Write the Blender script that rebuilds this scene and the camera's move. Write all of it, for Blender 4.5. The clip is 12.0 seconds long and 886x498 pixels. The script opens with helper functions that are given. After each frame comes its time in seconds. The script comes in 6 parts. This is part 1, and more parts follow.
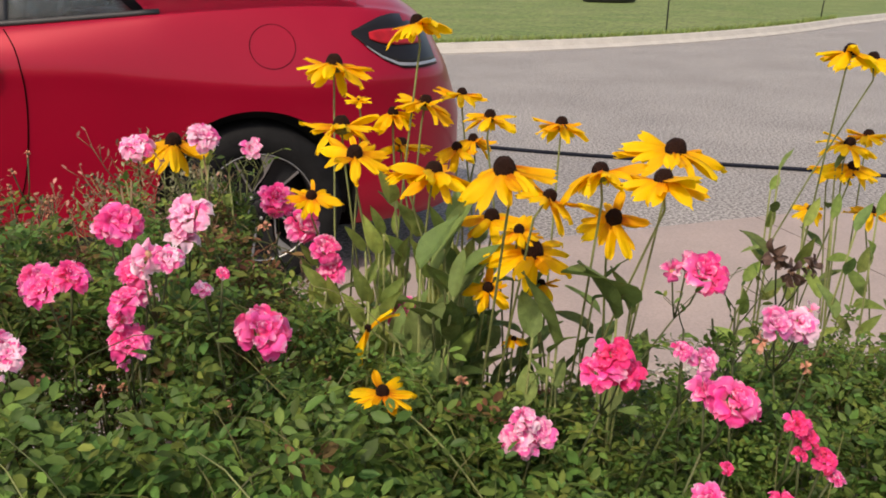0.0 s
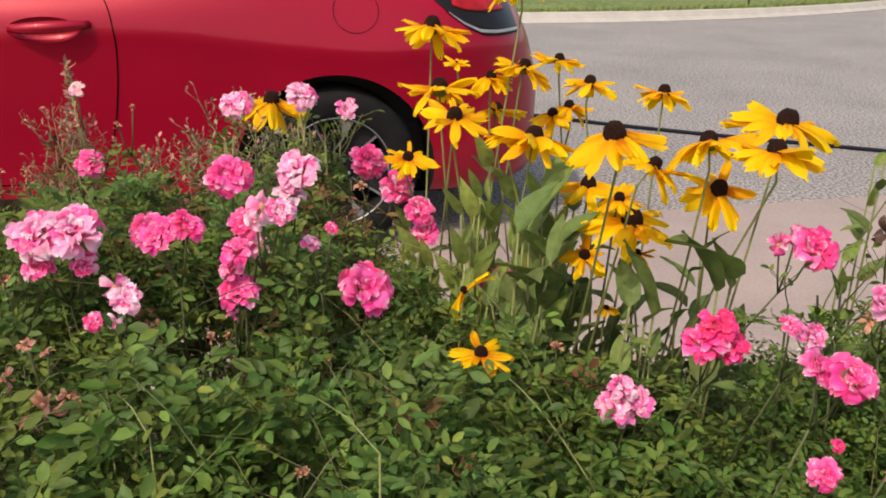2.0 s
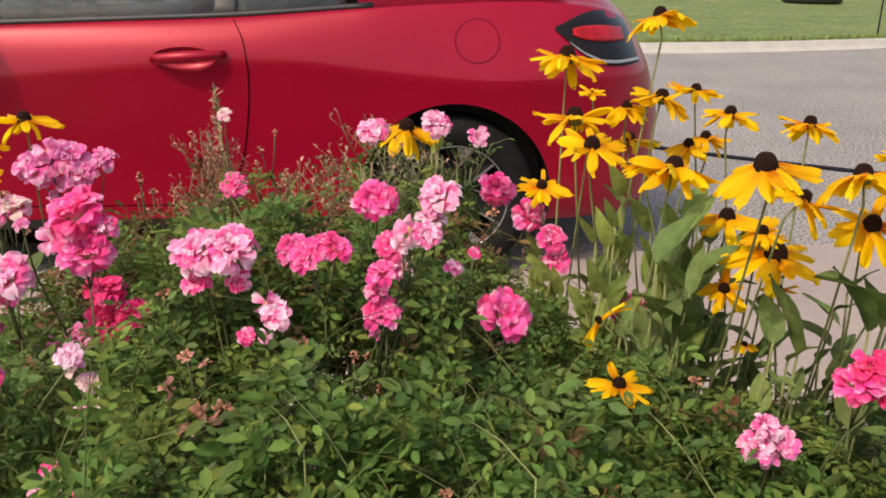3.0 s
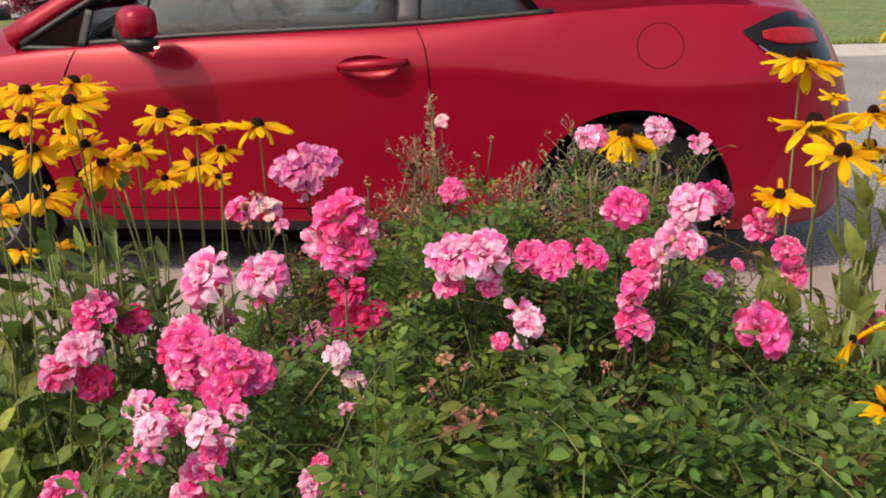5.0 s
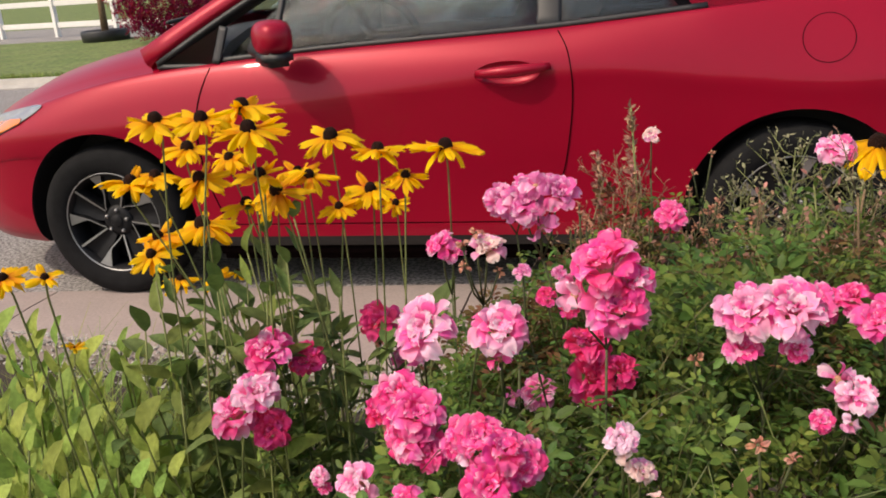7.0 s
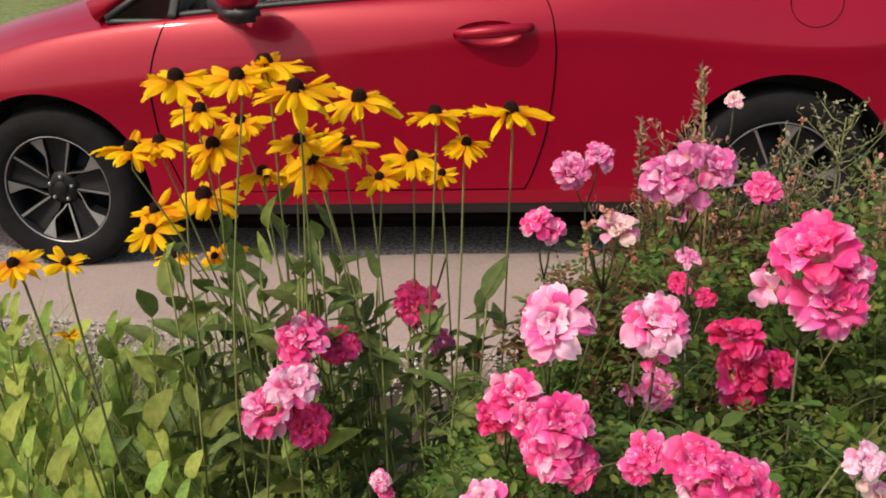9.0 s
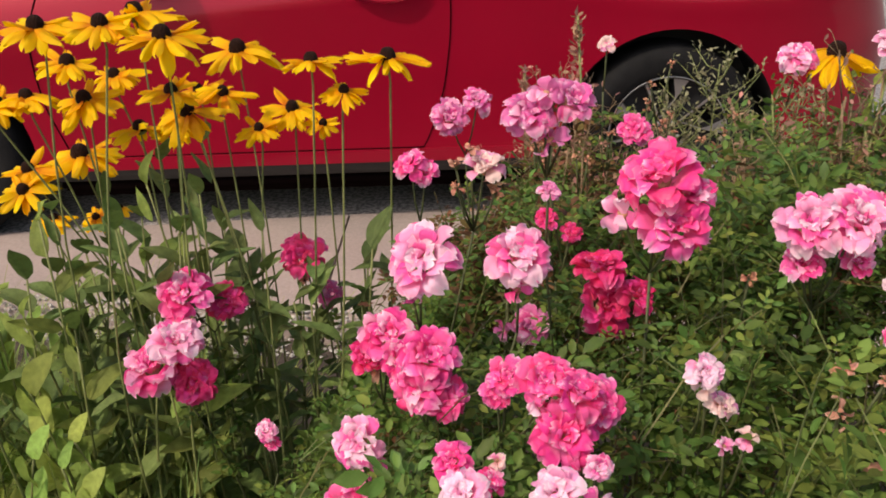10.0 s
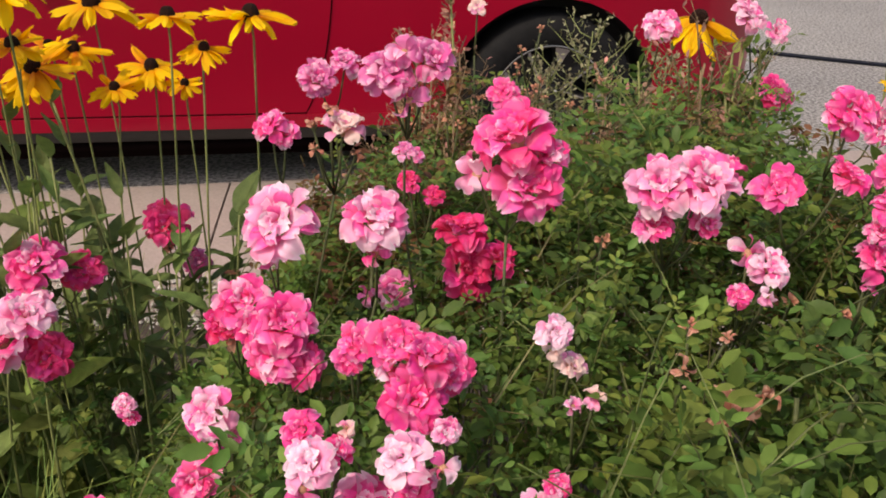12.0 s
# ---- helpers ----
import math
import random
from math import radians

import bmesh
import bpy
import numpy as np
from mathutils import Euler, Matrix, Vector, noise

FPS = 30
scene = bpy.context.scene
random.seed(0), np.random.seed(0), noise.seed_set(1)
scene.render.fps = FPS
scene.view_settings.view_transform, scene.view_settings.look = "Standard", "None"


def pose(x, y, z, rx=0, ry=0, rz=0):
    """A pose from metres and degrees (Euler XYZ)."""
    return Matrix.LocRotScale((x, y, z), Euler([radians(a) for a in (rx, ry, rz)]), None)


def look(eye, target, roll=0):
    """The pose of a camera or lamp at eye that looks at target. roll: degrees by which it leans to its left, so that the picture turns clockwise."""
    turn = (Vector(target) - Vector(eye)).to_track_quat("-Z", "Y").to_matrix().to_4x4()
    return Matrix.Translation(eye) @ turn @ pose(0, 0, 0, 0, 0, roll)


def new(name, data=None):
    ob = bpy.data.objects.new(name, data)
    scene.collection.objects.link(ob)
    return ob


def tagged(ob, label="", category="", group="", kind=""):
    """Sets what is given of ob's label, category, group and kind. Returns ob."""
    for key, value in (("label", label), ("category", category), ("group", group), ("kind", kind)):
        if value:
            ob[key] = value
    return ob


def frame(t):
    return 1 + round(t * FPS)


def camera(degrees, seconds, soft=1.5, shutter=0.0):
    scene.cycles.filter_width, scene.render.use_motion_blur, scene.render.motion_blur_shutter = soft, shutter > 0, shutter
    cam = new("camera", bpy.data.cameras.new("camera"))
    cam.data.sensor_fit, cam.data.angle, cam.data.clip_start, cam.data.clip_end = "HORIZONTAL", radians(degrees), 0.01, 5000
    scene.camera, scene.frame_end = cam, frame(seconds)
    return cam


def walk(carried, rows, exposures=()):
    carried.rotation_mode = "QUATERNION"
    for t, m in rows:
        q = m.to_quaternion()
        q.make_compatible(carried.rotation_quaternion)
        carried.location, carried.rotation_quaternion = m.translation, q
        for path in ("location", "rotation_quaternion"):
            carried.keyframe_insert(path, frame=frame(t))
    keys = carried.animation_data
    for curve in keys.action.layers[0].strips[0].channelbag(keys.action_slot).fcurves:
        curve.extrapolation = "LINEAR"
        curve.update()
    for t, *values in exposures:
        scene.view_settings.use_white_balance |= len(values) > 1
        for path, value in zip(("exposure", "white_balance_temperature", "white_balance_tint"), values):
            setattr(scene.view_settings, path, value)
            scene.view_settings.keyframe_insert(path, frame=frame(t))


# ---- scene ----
cam = camera(54.30, 12.0, 1.8)
PATH = [
    (0.0, -0.200, -3.165, 1.230, -16.02, -18.85, 0.65),
    (0.5, -0.205, -3.163, 1.230, -15.90, -19.41, 0.73),
    (1.0, -0.216, -3.159, 1.227, -15.01, -19.90, 0.70),
    (1.5, -0.219, -3.157, 1.216, -13.96, -21.05, 1.07),
    (2.0, -0.243, -3.158, 1.220, -11.68, -20.83, 1.41),
    (2.5, -0.265, -3.155, 1.219, -7.90, -19.73, 0.92),
    (3.0, -0.282, -3.159, 1.219, -4.33, -19.05, 0.65),
    (3.2, -0.297, -3.157, 1.230, -3.54, -19.23, 0.02),
    (4.8, -0.363, -3.137, 1.210, 6.04, -18.70, -2.10),
    (5.0, -0.393, -3.151, 1.217, 5.72, -18.58, -1.17),
    (5.5, -0.421, -3.147, 1.221, 7.80, -18.97, -1.34),
    (6.0, -0.461, -3.119, 1.223, 10.03, -19.04, -1.50),
    (6.5, -0.511, -3.059, 1.219, 10.93, -18.52, -2.66),
    (7.0, -0.565, -3.014, 1.217, 12.69, -18.11, -4.25),
    (7.2, -0.586, -2.997, 1.216, 13.31, -18.46, -4.87),
    (8.8, -0.780, -2.921, 1.213, 8.70, -20.89, -3.22),
    (9.0, -0.774, -2.920, 1.203, 7.44, -20.77, -2.78),
    (9.5, -0.754, -2.920, 1.197, 4.75, -21.94, -3.19),
    (10.0, -0.733, -2.929, 1.180, 1.39, -23.29, -2.27),
    (10.5, -0.699, -2.929, 1.166, -2.03, -24.34, -1.93),
    (11.0, -0.689, -2.921, 1.163, -4.70, -25.33, -1.09),
    (11.5, -0.690, -2.918, 1.164, -5.85, -25.76, 0.00),
    (12.0, -0.702, -2.916, 1.167, -6.31, -25.40, 0.56),
]


def aim(x, y, z, yaw, pitch, roll):
    """Yaw to the left of +y, pitch upward, roll as in look()."""
    return pose(x, y, z, 0, 0, yaw) @ pose(0, 0, 0, 90 + pitch) @ pose(0, 0, 0, 0, 0, roll)


walk(cam, [(t, aim(*row)) for t, *row in PATH], [(0.0, 0.30, 7650, 12), (2.5, 0.37, 7650, 12), (5.0, 0.28, 7650, 12), (7.0, 0.22, 7650, 12), (9.5, 0.22, 7650, 12), (12.0, 0.26, 7650, 12)])

# ---- light ----
world = bpy.data.worlds.new("sky")
scene.world = world
world.use_nodes = True
wn = world.node_tree.nodes
sky = wn.new("ShaderNodeTexSky")
sky.sky_type = "NISHITA"
sky.sun_disc = False
SUN = Vector((-0.55, -0.5, 0.95)).normalized()
sky.sun_elevation = math.asin(SUN.z)
sky.sun_rotation = math.atan2(SUN.x, SUN.y)
sky.air_density, sky.dust_density, sky.ozone_density = 1.0, 3.0, 1.0
wn["Background"].inputs["Strength"].default_value = 0.182
world.node_tree.links.new(sky.outputs["Color"], wn["Background"].inputs["Color"])
lamp = bpy.data.lights.new("sun", "SUN")
lamp.energy, lamp.angle, lamp.color = 2.1, radians(0.9), (1.0, 0.95, 0.88)
sun = new("sun", lamp)
sun.matrix_world = look(SUN * 20, (0, 0, 0))


# ---- materials ----
def mat(name, color, rough=0.6, metal=0.0, var=0.0, scale=20.0, fine=0.0, bump=0.0, bump_scale=200.0, coat=0.0,
        color2=None, spec=0.5, trans=0.0, rand=0.0, hue=0.0, sheen=0.0, thin=0.0, grain=0.0, hard=0.0):
    """Noise at two scales between two colours, a bump, and a shift from piece to piece."""
    m = bpy.data.materials.new(name)
    m.use_nodes = True
    nt = m.node_tree
    n, l = nt.nodes, nt.links
    b = n["Principled BSDF"]
    b.inputs["Roughness"].default_value = rough
    b.inputs["Metallic"].default_value = metal
    b.inputs["Specular IOR Level"].default_value = spec
    b.inputs["Coat Weight"].default_value = coat
    b.inputs["Coat Roughness"].default_value = 0.04
    b.inputs["Transmission Weight"].default_value = trans
    b.inputs["Sheen Weight"].default_value = sheen
    c2 = color2 or tuple(v * (1 - var) for v in color)
    tc = n.new("ShaderNodeTexCoord")
    nz = n.new("ShaderNodeTexNoise")
    nz.inputs["Scale"].default_value = scale
    nz.inputs["Detail"].default_value = 6
    l.new(tc.outputs["Object"], nz.inputs["Vector"])
    ramp = n.new("ShaderNodeMapRange")
    ramp.inputs["From Min"].default_value, ramp.inputs["From Max"].default_value = 0.32, 0.68
    l.new(nz.outputs["Fac"], ramp.inputs["Value"])
    mix = n.new("ShaderNodeMix")
    mix.data_type = "RGBA"
    mix.inputs["A"].default_value, mix.inputs["B"].default_value = (*color, 1), (*c2, 1)
    l.new(ramp.outputs["Result"], mix.inputs["Factor"])
    out = mix.outputs["Result"]
    if fine:
        nf = n.new("ShaderNodeTexNoise")
        nf.inputs["Scale"].default_value = grain or scale * 14
        nf.inputs["Detail"].default_value = 4
        l.new(tc.outputs["Object"], nf.inputs["Vector"])
        mr = n.new("ShaderNodeMapRange")
        mr.inputs["From Min"].default_value, mr.inputs["From Max"].default_value = 0.3 + hard, 0.7 - hard
        mr.inputs["To Min"].default_value, mr.inputs["To Max"].default_value = 1 - fine, 1 + fine
        l.new(nf.outputs["Fac"], mr.inputs["Value"])
        sc = n.new("ShaderNodeVectorMath")
        sc.operation = "SCALE"
        l.new(out, sc.inputs[0])
        l.new(mr.outputs["Result"], sc.inputs["Scale"])
        out = sc.outputs["Vector"]
    if rand or hue:
        geo, info = n.new("ShaderNodeNewGeometry"), n.new("ShaderNodeObjectInfo")
        add = n.new("ShaderNodeMath")
        add.operation = "ADD"
        l.new(geo.outputs["Random Per Island"], add.inputs[0])
        l.new(info.outputs["Random"], add.inputs[1])
        fr = n.new("ShaderNodeMath")
        fr.operation = "FRACT"
        l.new(add.outputs[0], fr.inputs[0])
        hsv = n.new("ShaderNodeHueSaturation")
        for key, amount, base in (("Value", rand, 1.0), ("Hue", hue, 0.5)):
            mr = n.new("ShaderNodeMapRange")
            mr.inputs["To Min"].default_value, mr.inputs["To Max"].default_value = base - amount, base + amount
            if key == "Hue":
                mul = n.new("ShaderNodeMath")
                mul.operation = "MULTIPLY"
                mul.inputs[1].default_value = 7.31
                f2 = n.new("ShaderNodeMath")
                f2.operation = "FRACT"
                l.new(fr.outputs[0], mul.inputs[0])
                l.new(mul.outputs[0], f2.inputs[0])
                l.new(f2.outputs[0], mr.inputs["Value"])
            else:
                l.new(fr.outputs[0], mr.inputs["Value"])
            l.new(mr.outputs["Result"], hsv.inputs[key])
        l.new(out, hsv.inputs["Color"])
        out = hsv.outputs["Color"]
    l.new(out, b.inputs["Base Color"])
    if bump:
        nb = n.new("ShaderNodeTexNoise")
        nb.inputs["Scale"].default_value = bump_scale
        nb.inputs["Detail"].default_value = 5
        l.new(tc.outputs["Object"], nb.inputs["Vector"])
        bp = n.new("ShaderNodeBump")
        bp.inputs["Strength"].default_value = bump
        bp.inputs["Distance"].default_value = 0.01
        l.new(nb.outputs["Fac"], bp.inputs["Height"])
        l.new(bp.outputs["Normal"], b.inputs["Normal"])
    if thin:
        tr = n.new("ShaderNodeBsdfTranslucent")
        l.new(out, tr.inputs["Color"])
        ms = n.new("ShaderNodeMixShader")
        ms.inputs[0].default_value = thin
        l.new(b.outputs[0], ms.inputs[1])
        l.new(tr.outputs[0], ms.inputs[2])
        l.new(ms.outputs[0], n["Material Output"].inputs["Surface"])
    return m


def glass(name, color, rough=0.0):
    m = bpy.data.materials.new(name)
    m.use_nodes = True
    b = m.node_tree.nodes["Principled BSDF"]
    b.inputs["Base Color"].default_value = (*color, 1)
    b.inputs["Transmission Weight"].default_value = 1.0
    b.inputs["Roughness"].default_value = rough
    b.inputs["IOR"].default_value = 1.33
    return m


M = {
    "paint": mat("red_car_paint", (0.315, 0.0025, 0.022), 0.38, 0.18, 0.06, 3.0, 0.0, coat=0.32, spec=0.2),
    "trim": mat("black_plastic", (0.018, 0.018, 0.02), 0.5, 0.0, 0.3, 30.0, 0.1, 0.1, 400),
    "gloss": mat("black_gloss_trim", (0.012, 0.010, 0.011), 0.30, 0.0, 0.2, 10, spec=0.25),
    "gap": mat("panel_gap", (0.006, 0.003, 0.003), 0.95, 0, 0.3, 20, spec=0.02),
    "tyre": mat("tyre_rubber", (0.012, 0.012, 0.013), 0.85, 0, 0.35, 25, 0.15, 0.2, 150, spec=0.15),
    "alloy": mat("machined_alloy", (0.36, 0.36, 0.365), 0.4, 0.85, 0.12, 40, 0.06),
    "alloy_dark": mat("dark_alloy", (0.016, 0.016, 0.018), 0.5, 0.3, 0.2, 30, spec=0.25),
    "chrome": mat("chrome", (0.75, 0.75, 0.76), 0.12, 1.0, 0.05, 10),
    "glass": glass("tinted_glass", (0.80, 0.88, 0.90)),
    # opaque grey, with the sky's reflection in the pane put into the colour
    "corner_glass": mat("sky_grey_corner_glass", (0.20, 0.20, 0.205), 0.35, 0.0, 0.2, 10),
    "lens_red": mat("red_lamp_lens", (0.45, 0.012, 0.02), 0.30, 0.0, 0.4, 25, spec=0.3),
    "lens_clear": mat("clear_lamp_lens", (0.34, 0.34, 0.35), 0.2, 0.3, 0.25, 20, coat=0.8),
    "lens_amber": mat("amber_lamp_lens", (0.85, 0.22, 0.02), 0.15, 0.0, 0.2, 20, coat=0.8),
    "hose": mat("dark_hose_rubber", (0.010, 0.012, 0.022), 0.7, 0, 0.3, 20, 0.1, spec=0.15),
    "cloth": mat("seat_cloth", (0.035, 0.036, 0.04), 0.9, 0, 0.3, 40, 0.2, 0.2, 500),
    "asphalt": mat("worn_asphalt", (0.27, 0.252, 0.240), 0.9, 0, 0.0, 1.1, 0.45, 0.8, 110, color2=(0.215, 0.20, 0.193), grain=62, hard=0.13),
    "concrete": mat("pinkish_concrete", (0.335, 0.268, 0.245), 0.88, 0, 0.0, 2.2, 0.10, 0.25, 160, color2=(0.275, 0.225, 0.208), grain=90),
    "kerb": mat("pale_kerb_concrete", (0.43, 0.405, 0.37), 0.9, 0, 0.15, 5, 0.1, 0.3, 120),
    "gravel": mat("gravel", (0.46, 0.43, 0.40), 0.9, 0, 0.35, 60, 0.2, 0.4, 200, rand=0.3),
    "soil": mat("dark_mulch", (0.055, 0.04, 0.03), 0.95, 0, 0.5, 15, 0.4, 0.8, 60),
    "lawn": mat("mown_lawn", (0.095, 0.145, 0.030), 0.9, 0, 0.0, 0.9, 0.55, 1.0, 45, color2=(0.15, 0.18, 0.055), grain=14),
}



# ---- tools ----
def mesh_of(name, bm, material, smooth=True):
    me = bpy.data.meshes.new(name)
    bm.to_mesh(me)
    bm.free()
    for m in (material if isinstance(material, (list, tuple)) else [material]):
        me.materials.append(m)
    if smooth:
        me.polygons.foreach_set("use_smooth", [True] * len(me.polygons))
    return me


def part(name, bm, material, parent, label="", m=None, smooth=True):
    """One mesh object under a thing or a part."""
    ob = new(name, bm if isinstance(bm, bpy.types.Mesh) else mesh_of(name, bm, material, smooth))
    ob.parent = parent
    if m is not None:
        ob.matrix_local = m
    if label:
        ob["label"] = label
    return ob


def empty(name, m, label, category, group="", kind=""):
    ob = new(name)
    ob.empty_display_size = 0.05
    ob.matrix_world = m
    return tagged(ob, label, category, group, kind)


def grid(bm, rows, close=False):
    """Faces between rows of points of equal length."""
    vs = [[bm.verts.new(p) for p in row] for row in rows]
    for a, b in zip(vs, vs[1:]):
        n = len(a)
        for i in range(n if close else n - 1):
            j = (i + 1) % n
            bm.faces.new((a[i], a[j], b[j], b[i]))
    return vs


def box(bm, x0, x1, y0, y1, z0, z1, bevel=0.0):
    r = bmesh.ops.create_cube(bm, size=1.0)
    for v in r["verts"]:
        v.co = Vector((x0 + (v.co.x + 0.5) * (x1 - x0), y0 + (v.co.y + 0.5) * (y1 - y0), z0 + (v.co.z + 0.5) * (z1 - z0)))
    if bevel:
        edges = list({e for v in r["verts"] for e in v.link_edges})
        bmesh.ops.bevel(bm, geom=edges, offset=bevel, segments=2, affect="EDGES")


def tube(bm, pts, radii, sides=6, cap=True):
    """A tapered tube along points."""
    pts = [Vector(p) for p in pts]
    if not hasattr(radii, "__len__"):
        radii = [radii] * len(pts)
    rows, side = [], None
    for i, p in enumerate(pts):
        d = (pts[min(i + 1, len(pts) - 1)] - pts[max(i - 1, 0)]).normalized()
        if side is None:
            side = d.orthogonal().normalized()
        side = (side - d * side.dot(d)).normalized()
        up = d.cross(side)
        rows.append([p + radii[i] * (math.cos(a) * side + math.sin(a) * up) for a in [2 * math.pi * k / sides for k in range(sides)]])
    vs = grid(bm, rows, True)
    if cap:
        bm.faces.new(vs[0][::-1])
        bm.faces.new(vs[-1])


def lathe(bm, prof, sides=32, axis="y"):
    """Turns a profile of (radius, along) about an axis."""
    rows = []
    for k in range(sides):
        a = 2 * math.pi * k / sides
        rows.append([Vector((r * math.cos(a), h, r * math.sin(a))) if axis == "y" else Vector((r * math.cos(a), r * math.sin(a), h)) for r, h in prof])
    rows.append(rows[0])
    vs = [[bm.verts.new(p) for p in row] for row in rows[:-1]]
    vs.append(vs[0])
    for a, b in zip(vs, vs[1:]):
        for i in range(len(a) - 1):
            bm.faces.new((a[i], b[i], b[i + 1], a[i + 1]))


def lerp(x, xs, ys):
    return float(np.interp(x, xs, ys))


def smooth_lerp(x, xs, ys):
    """Smoothed interpolation, the mean over a short window."""
    return float(np.mean([np.interp(x + d, xs, ys) for d in (-0.12, -0.08, -0.04, 0.0, 0.04, 0.08, 0.12)]))



# ---- ground and street ----
def flat(name, poly, z, material, label, category, depth=0.25, kind="structure"):
    bm = bmesh.new()
    top = [bm.verts.new((x, y, z)) for x, y in poly]
    low = [bm.verts.new((x, y, z - depth)) for x, y in poly]
    bm.faces.new(top)
    for i in range(len(poly)):
        j = (i + 1) % len(poly)
        bm.faces.new((top[j], top[i], low[i], low[j]))
    bmesh.ops.recalc_face_normals(bm, faces=bm.faces)
    ob = new(name, mesh_of(name, bm, material, False))
    return tagged(ob, label, category, kind=kind)


def far_kerb(x):
    """The far edge of the street."""
    return 7.75 + 0.006 * max(x + 12, 0) + 0.036 * max(x - 2.2, 0) ** 2 * (1 if x < 12 else 0) + (3.46 + 0.55 * (x - 12) if x >= 12 else 0)


def near_edge(x):
    """Where the concrete gutter meets the asphalt."""
    return 0.235 + 0.062 * x


def bed_edge(x):
    """Where the concrete ends at the bed."""
    return -0.43 - 0.157 * (max(min(x, 6), -6) + 2.53) - 0.008 * math.sin(x * 7.3)


XS = [-60, -30, -16] + [-12 + k for k in range(0, 31)] + [40, 70]
flat("ground", [(-900, -900), (900, -900), (900, 900), (-900, 900)], -0.13, M["lawn"], "green lawn ground reaching to the distance", "ground", 0.5)
flat("road", [(x, near_edge(x)) for x in XS] + [(x, far_kerb(x)) for x in XS[::-1]], 0.0, M["asphalt"],
     "worn pale grey asphalt street", "road", 0.12)


def gutter_slab(x0, x1):
    bm = bmesh.new()
    n = 6
    rows = []
    for k in range(n + 1):
        x = x0 + 0.004 + (x1 - x0 - 0.008) * k / n
        a, b = bed_edge(x), near_edge(x)
        rows.append([(x, a - 0.02, -0.2), (x, a - 0.012, -0.03), (x, a + 0.012, 0.0), (x, a + 0.05, 0.007), (x, a * 0.5 + b * 0.5, 0.010), (x, b - 0.004, 0.006), (x, b - 0.002, -0.12)])
    vs = grid(bm, rows)
    bm.faces.new(vs[0])
    bm.faces.new(vs[-1][::-1])
    bmesh.ops.recalc_face_normals(bm, faces=bm.faces)
    return bm


gutter = new("pavement", mesh_of("pavement", gutter_slab(-30.0, -8.36), M["concrete"], False))
tagged(gutter, "pinkish concrete gutter strip between flower bed and street", "pavement", kind="structure")
for k in range(12):
    part("slab", gutter_slab(-8.36 + 1.8 * k, -8.36 + 1.8 * (k + 1)), M["concrete"], gutter, smooth=False)

bm = bmesh.new()
rows = []
for x in XS:
    y = far_kerb(x)
    rows.append([(x, y - 0.05, -0.03), (x, y - 0.05, 0.012), (x, y + 0.05, 0.05), (x, y + 0.10, 0.115), (x, y + 0.2, 0.125), (x, y + 0.21, -0.03)])
grid(bm, rows)
bmesh.ops.recalc_face_normals(bm, faces=bm.faces)
tagged(new("kerb", mesh_of("kerb", bm, M["kerb"], False)), "pale rolled concrete kerb along the far side", "kerb", kind="structure")
flat("lawn", [(x, far_kerb(x) + 0.2) for x in XS if x < 13] + [(13.5, 60), (-60, 60)], 0.115, M["lawn"],
     "mown green front lawn across the street", "lawn", 0.2)
flat("flower_bed", [(x, bed_edge(x) - 0.02) for x in XS if -12 <= x <= 14] + [(14, -3.6), (-12, -3.6)], -0.10, M["soil"],
     "dark soil of the flower bed", "flower bed", 0.3)



# ---- the car ----
HALF = 0.88
HUBS = (0.0, -2.62)
HUB_Z = 0.315
car = empty("car", pose(0, HALF, 0), "glossy red two-door coupe parked along the kerb", "car")


def plan(x):
    """Half width of the body along the car."""
    d = 0.0
    if x < -2.65:
        d = 0.80 * (1 - max(1 - ((-2.65 - x) / 0.96) ** 2.4, 0) ** (1 / 2.4))
    elif x > 0.1:
        d = 0.80 * (1 - max(1 - ((x - 0.1) / 0.83) ** 2.8, 0) ** (1 / 2.8))
    return HALF - d


def belt(x):
    return smooth_lerp(x, (-3.5, -3.25, -2.95, -2.6, -2.3, -1.63, -0.81, -0.44, -0.2, 0.2, 0.6, 0.8, 0.96),
                       (0.58, 0.68, 0.79, 0.875, 0.915, 0.955, 0.985, 1.012, 1.03, 1.045, 1.03, 0.99, 0.90))


def crown(x):
    return smooth_lerp(x, (-3.5, -3.3, -3.0, -2.6, -2.2, -0.1, 0.3, 0.75, 0.96), (0.64, 0.765, 0.905, 0.995, 1.045, 1.10, 1.10, 1.085, 0.95))


def crease(x):
    return smooth_lerp(x, (-3.5, -3.0, -2.6, -2.2, -1.6, -0.95, -0.6, -0.25, 0.1, 0.5, 0.96), (0.60, 0.68, 0.715, 0.745, 0.80, 0.86, 0.862, 0.815, 0.775, 0.79, 0.77))


def side_ctrl(x):
    """Inset and height of the side's section, from the sill up to the belt."""
    zt, zc = belt(x), crease(x)
    low = 0.20 if -2.3 < x < -0.3 else 0.215
    k = 1.0 if -2.4 < x < -0.25 else 0.45
    k2 = min(max((x + 0.3) / 0.6, 0), 1)
    return [(0.075, low), (0.035, low + 0.05), (0.022 * k + 0.006, 0.36), (0.020 * k + 0.004, 0.46), (0.010 * k + 0.005, 0.58),
            (0.005, zc - 0.085), (0.0, zc - 0.025), (0.006, zc + 0.018), (0.026 + 0.034 * k2, zc + (zt - zc) * 0.52), (0.060 + 0.080 * k2, zt - 0.012), (0.085 + 0.085 * k2, zt)]


def side_y(x, z):
    """Across the near side of the body at a height, in the car's frame."""
    c = side_ctrl(x)
    return -(plan(x) - lerp(z, [p[1] for p in c], [p[0] for p in c]))


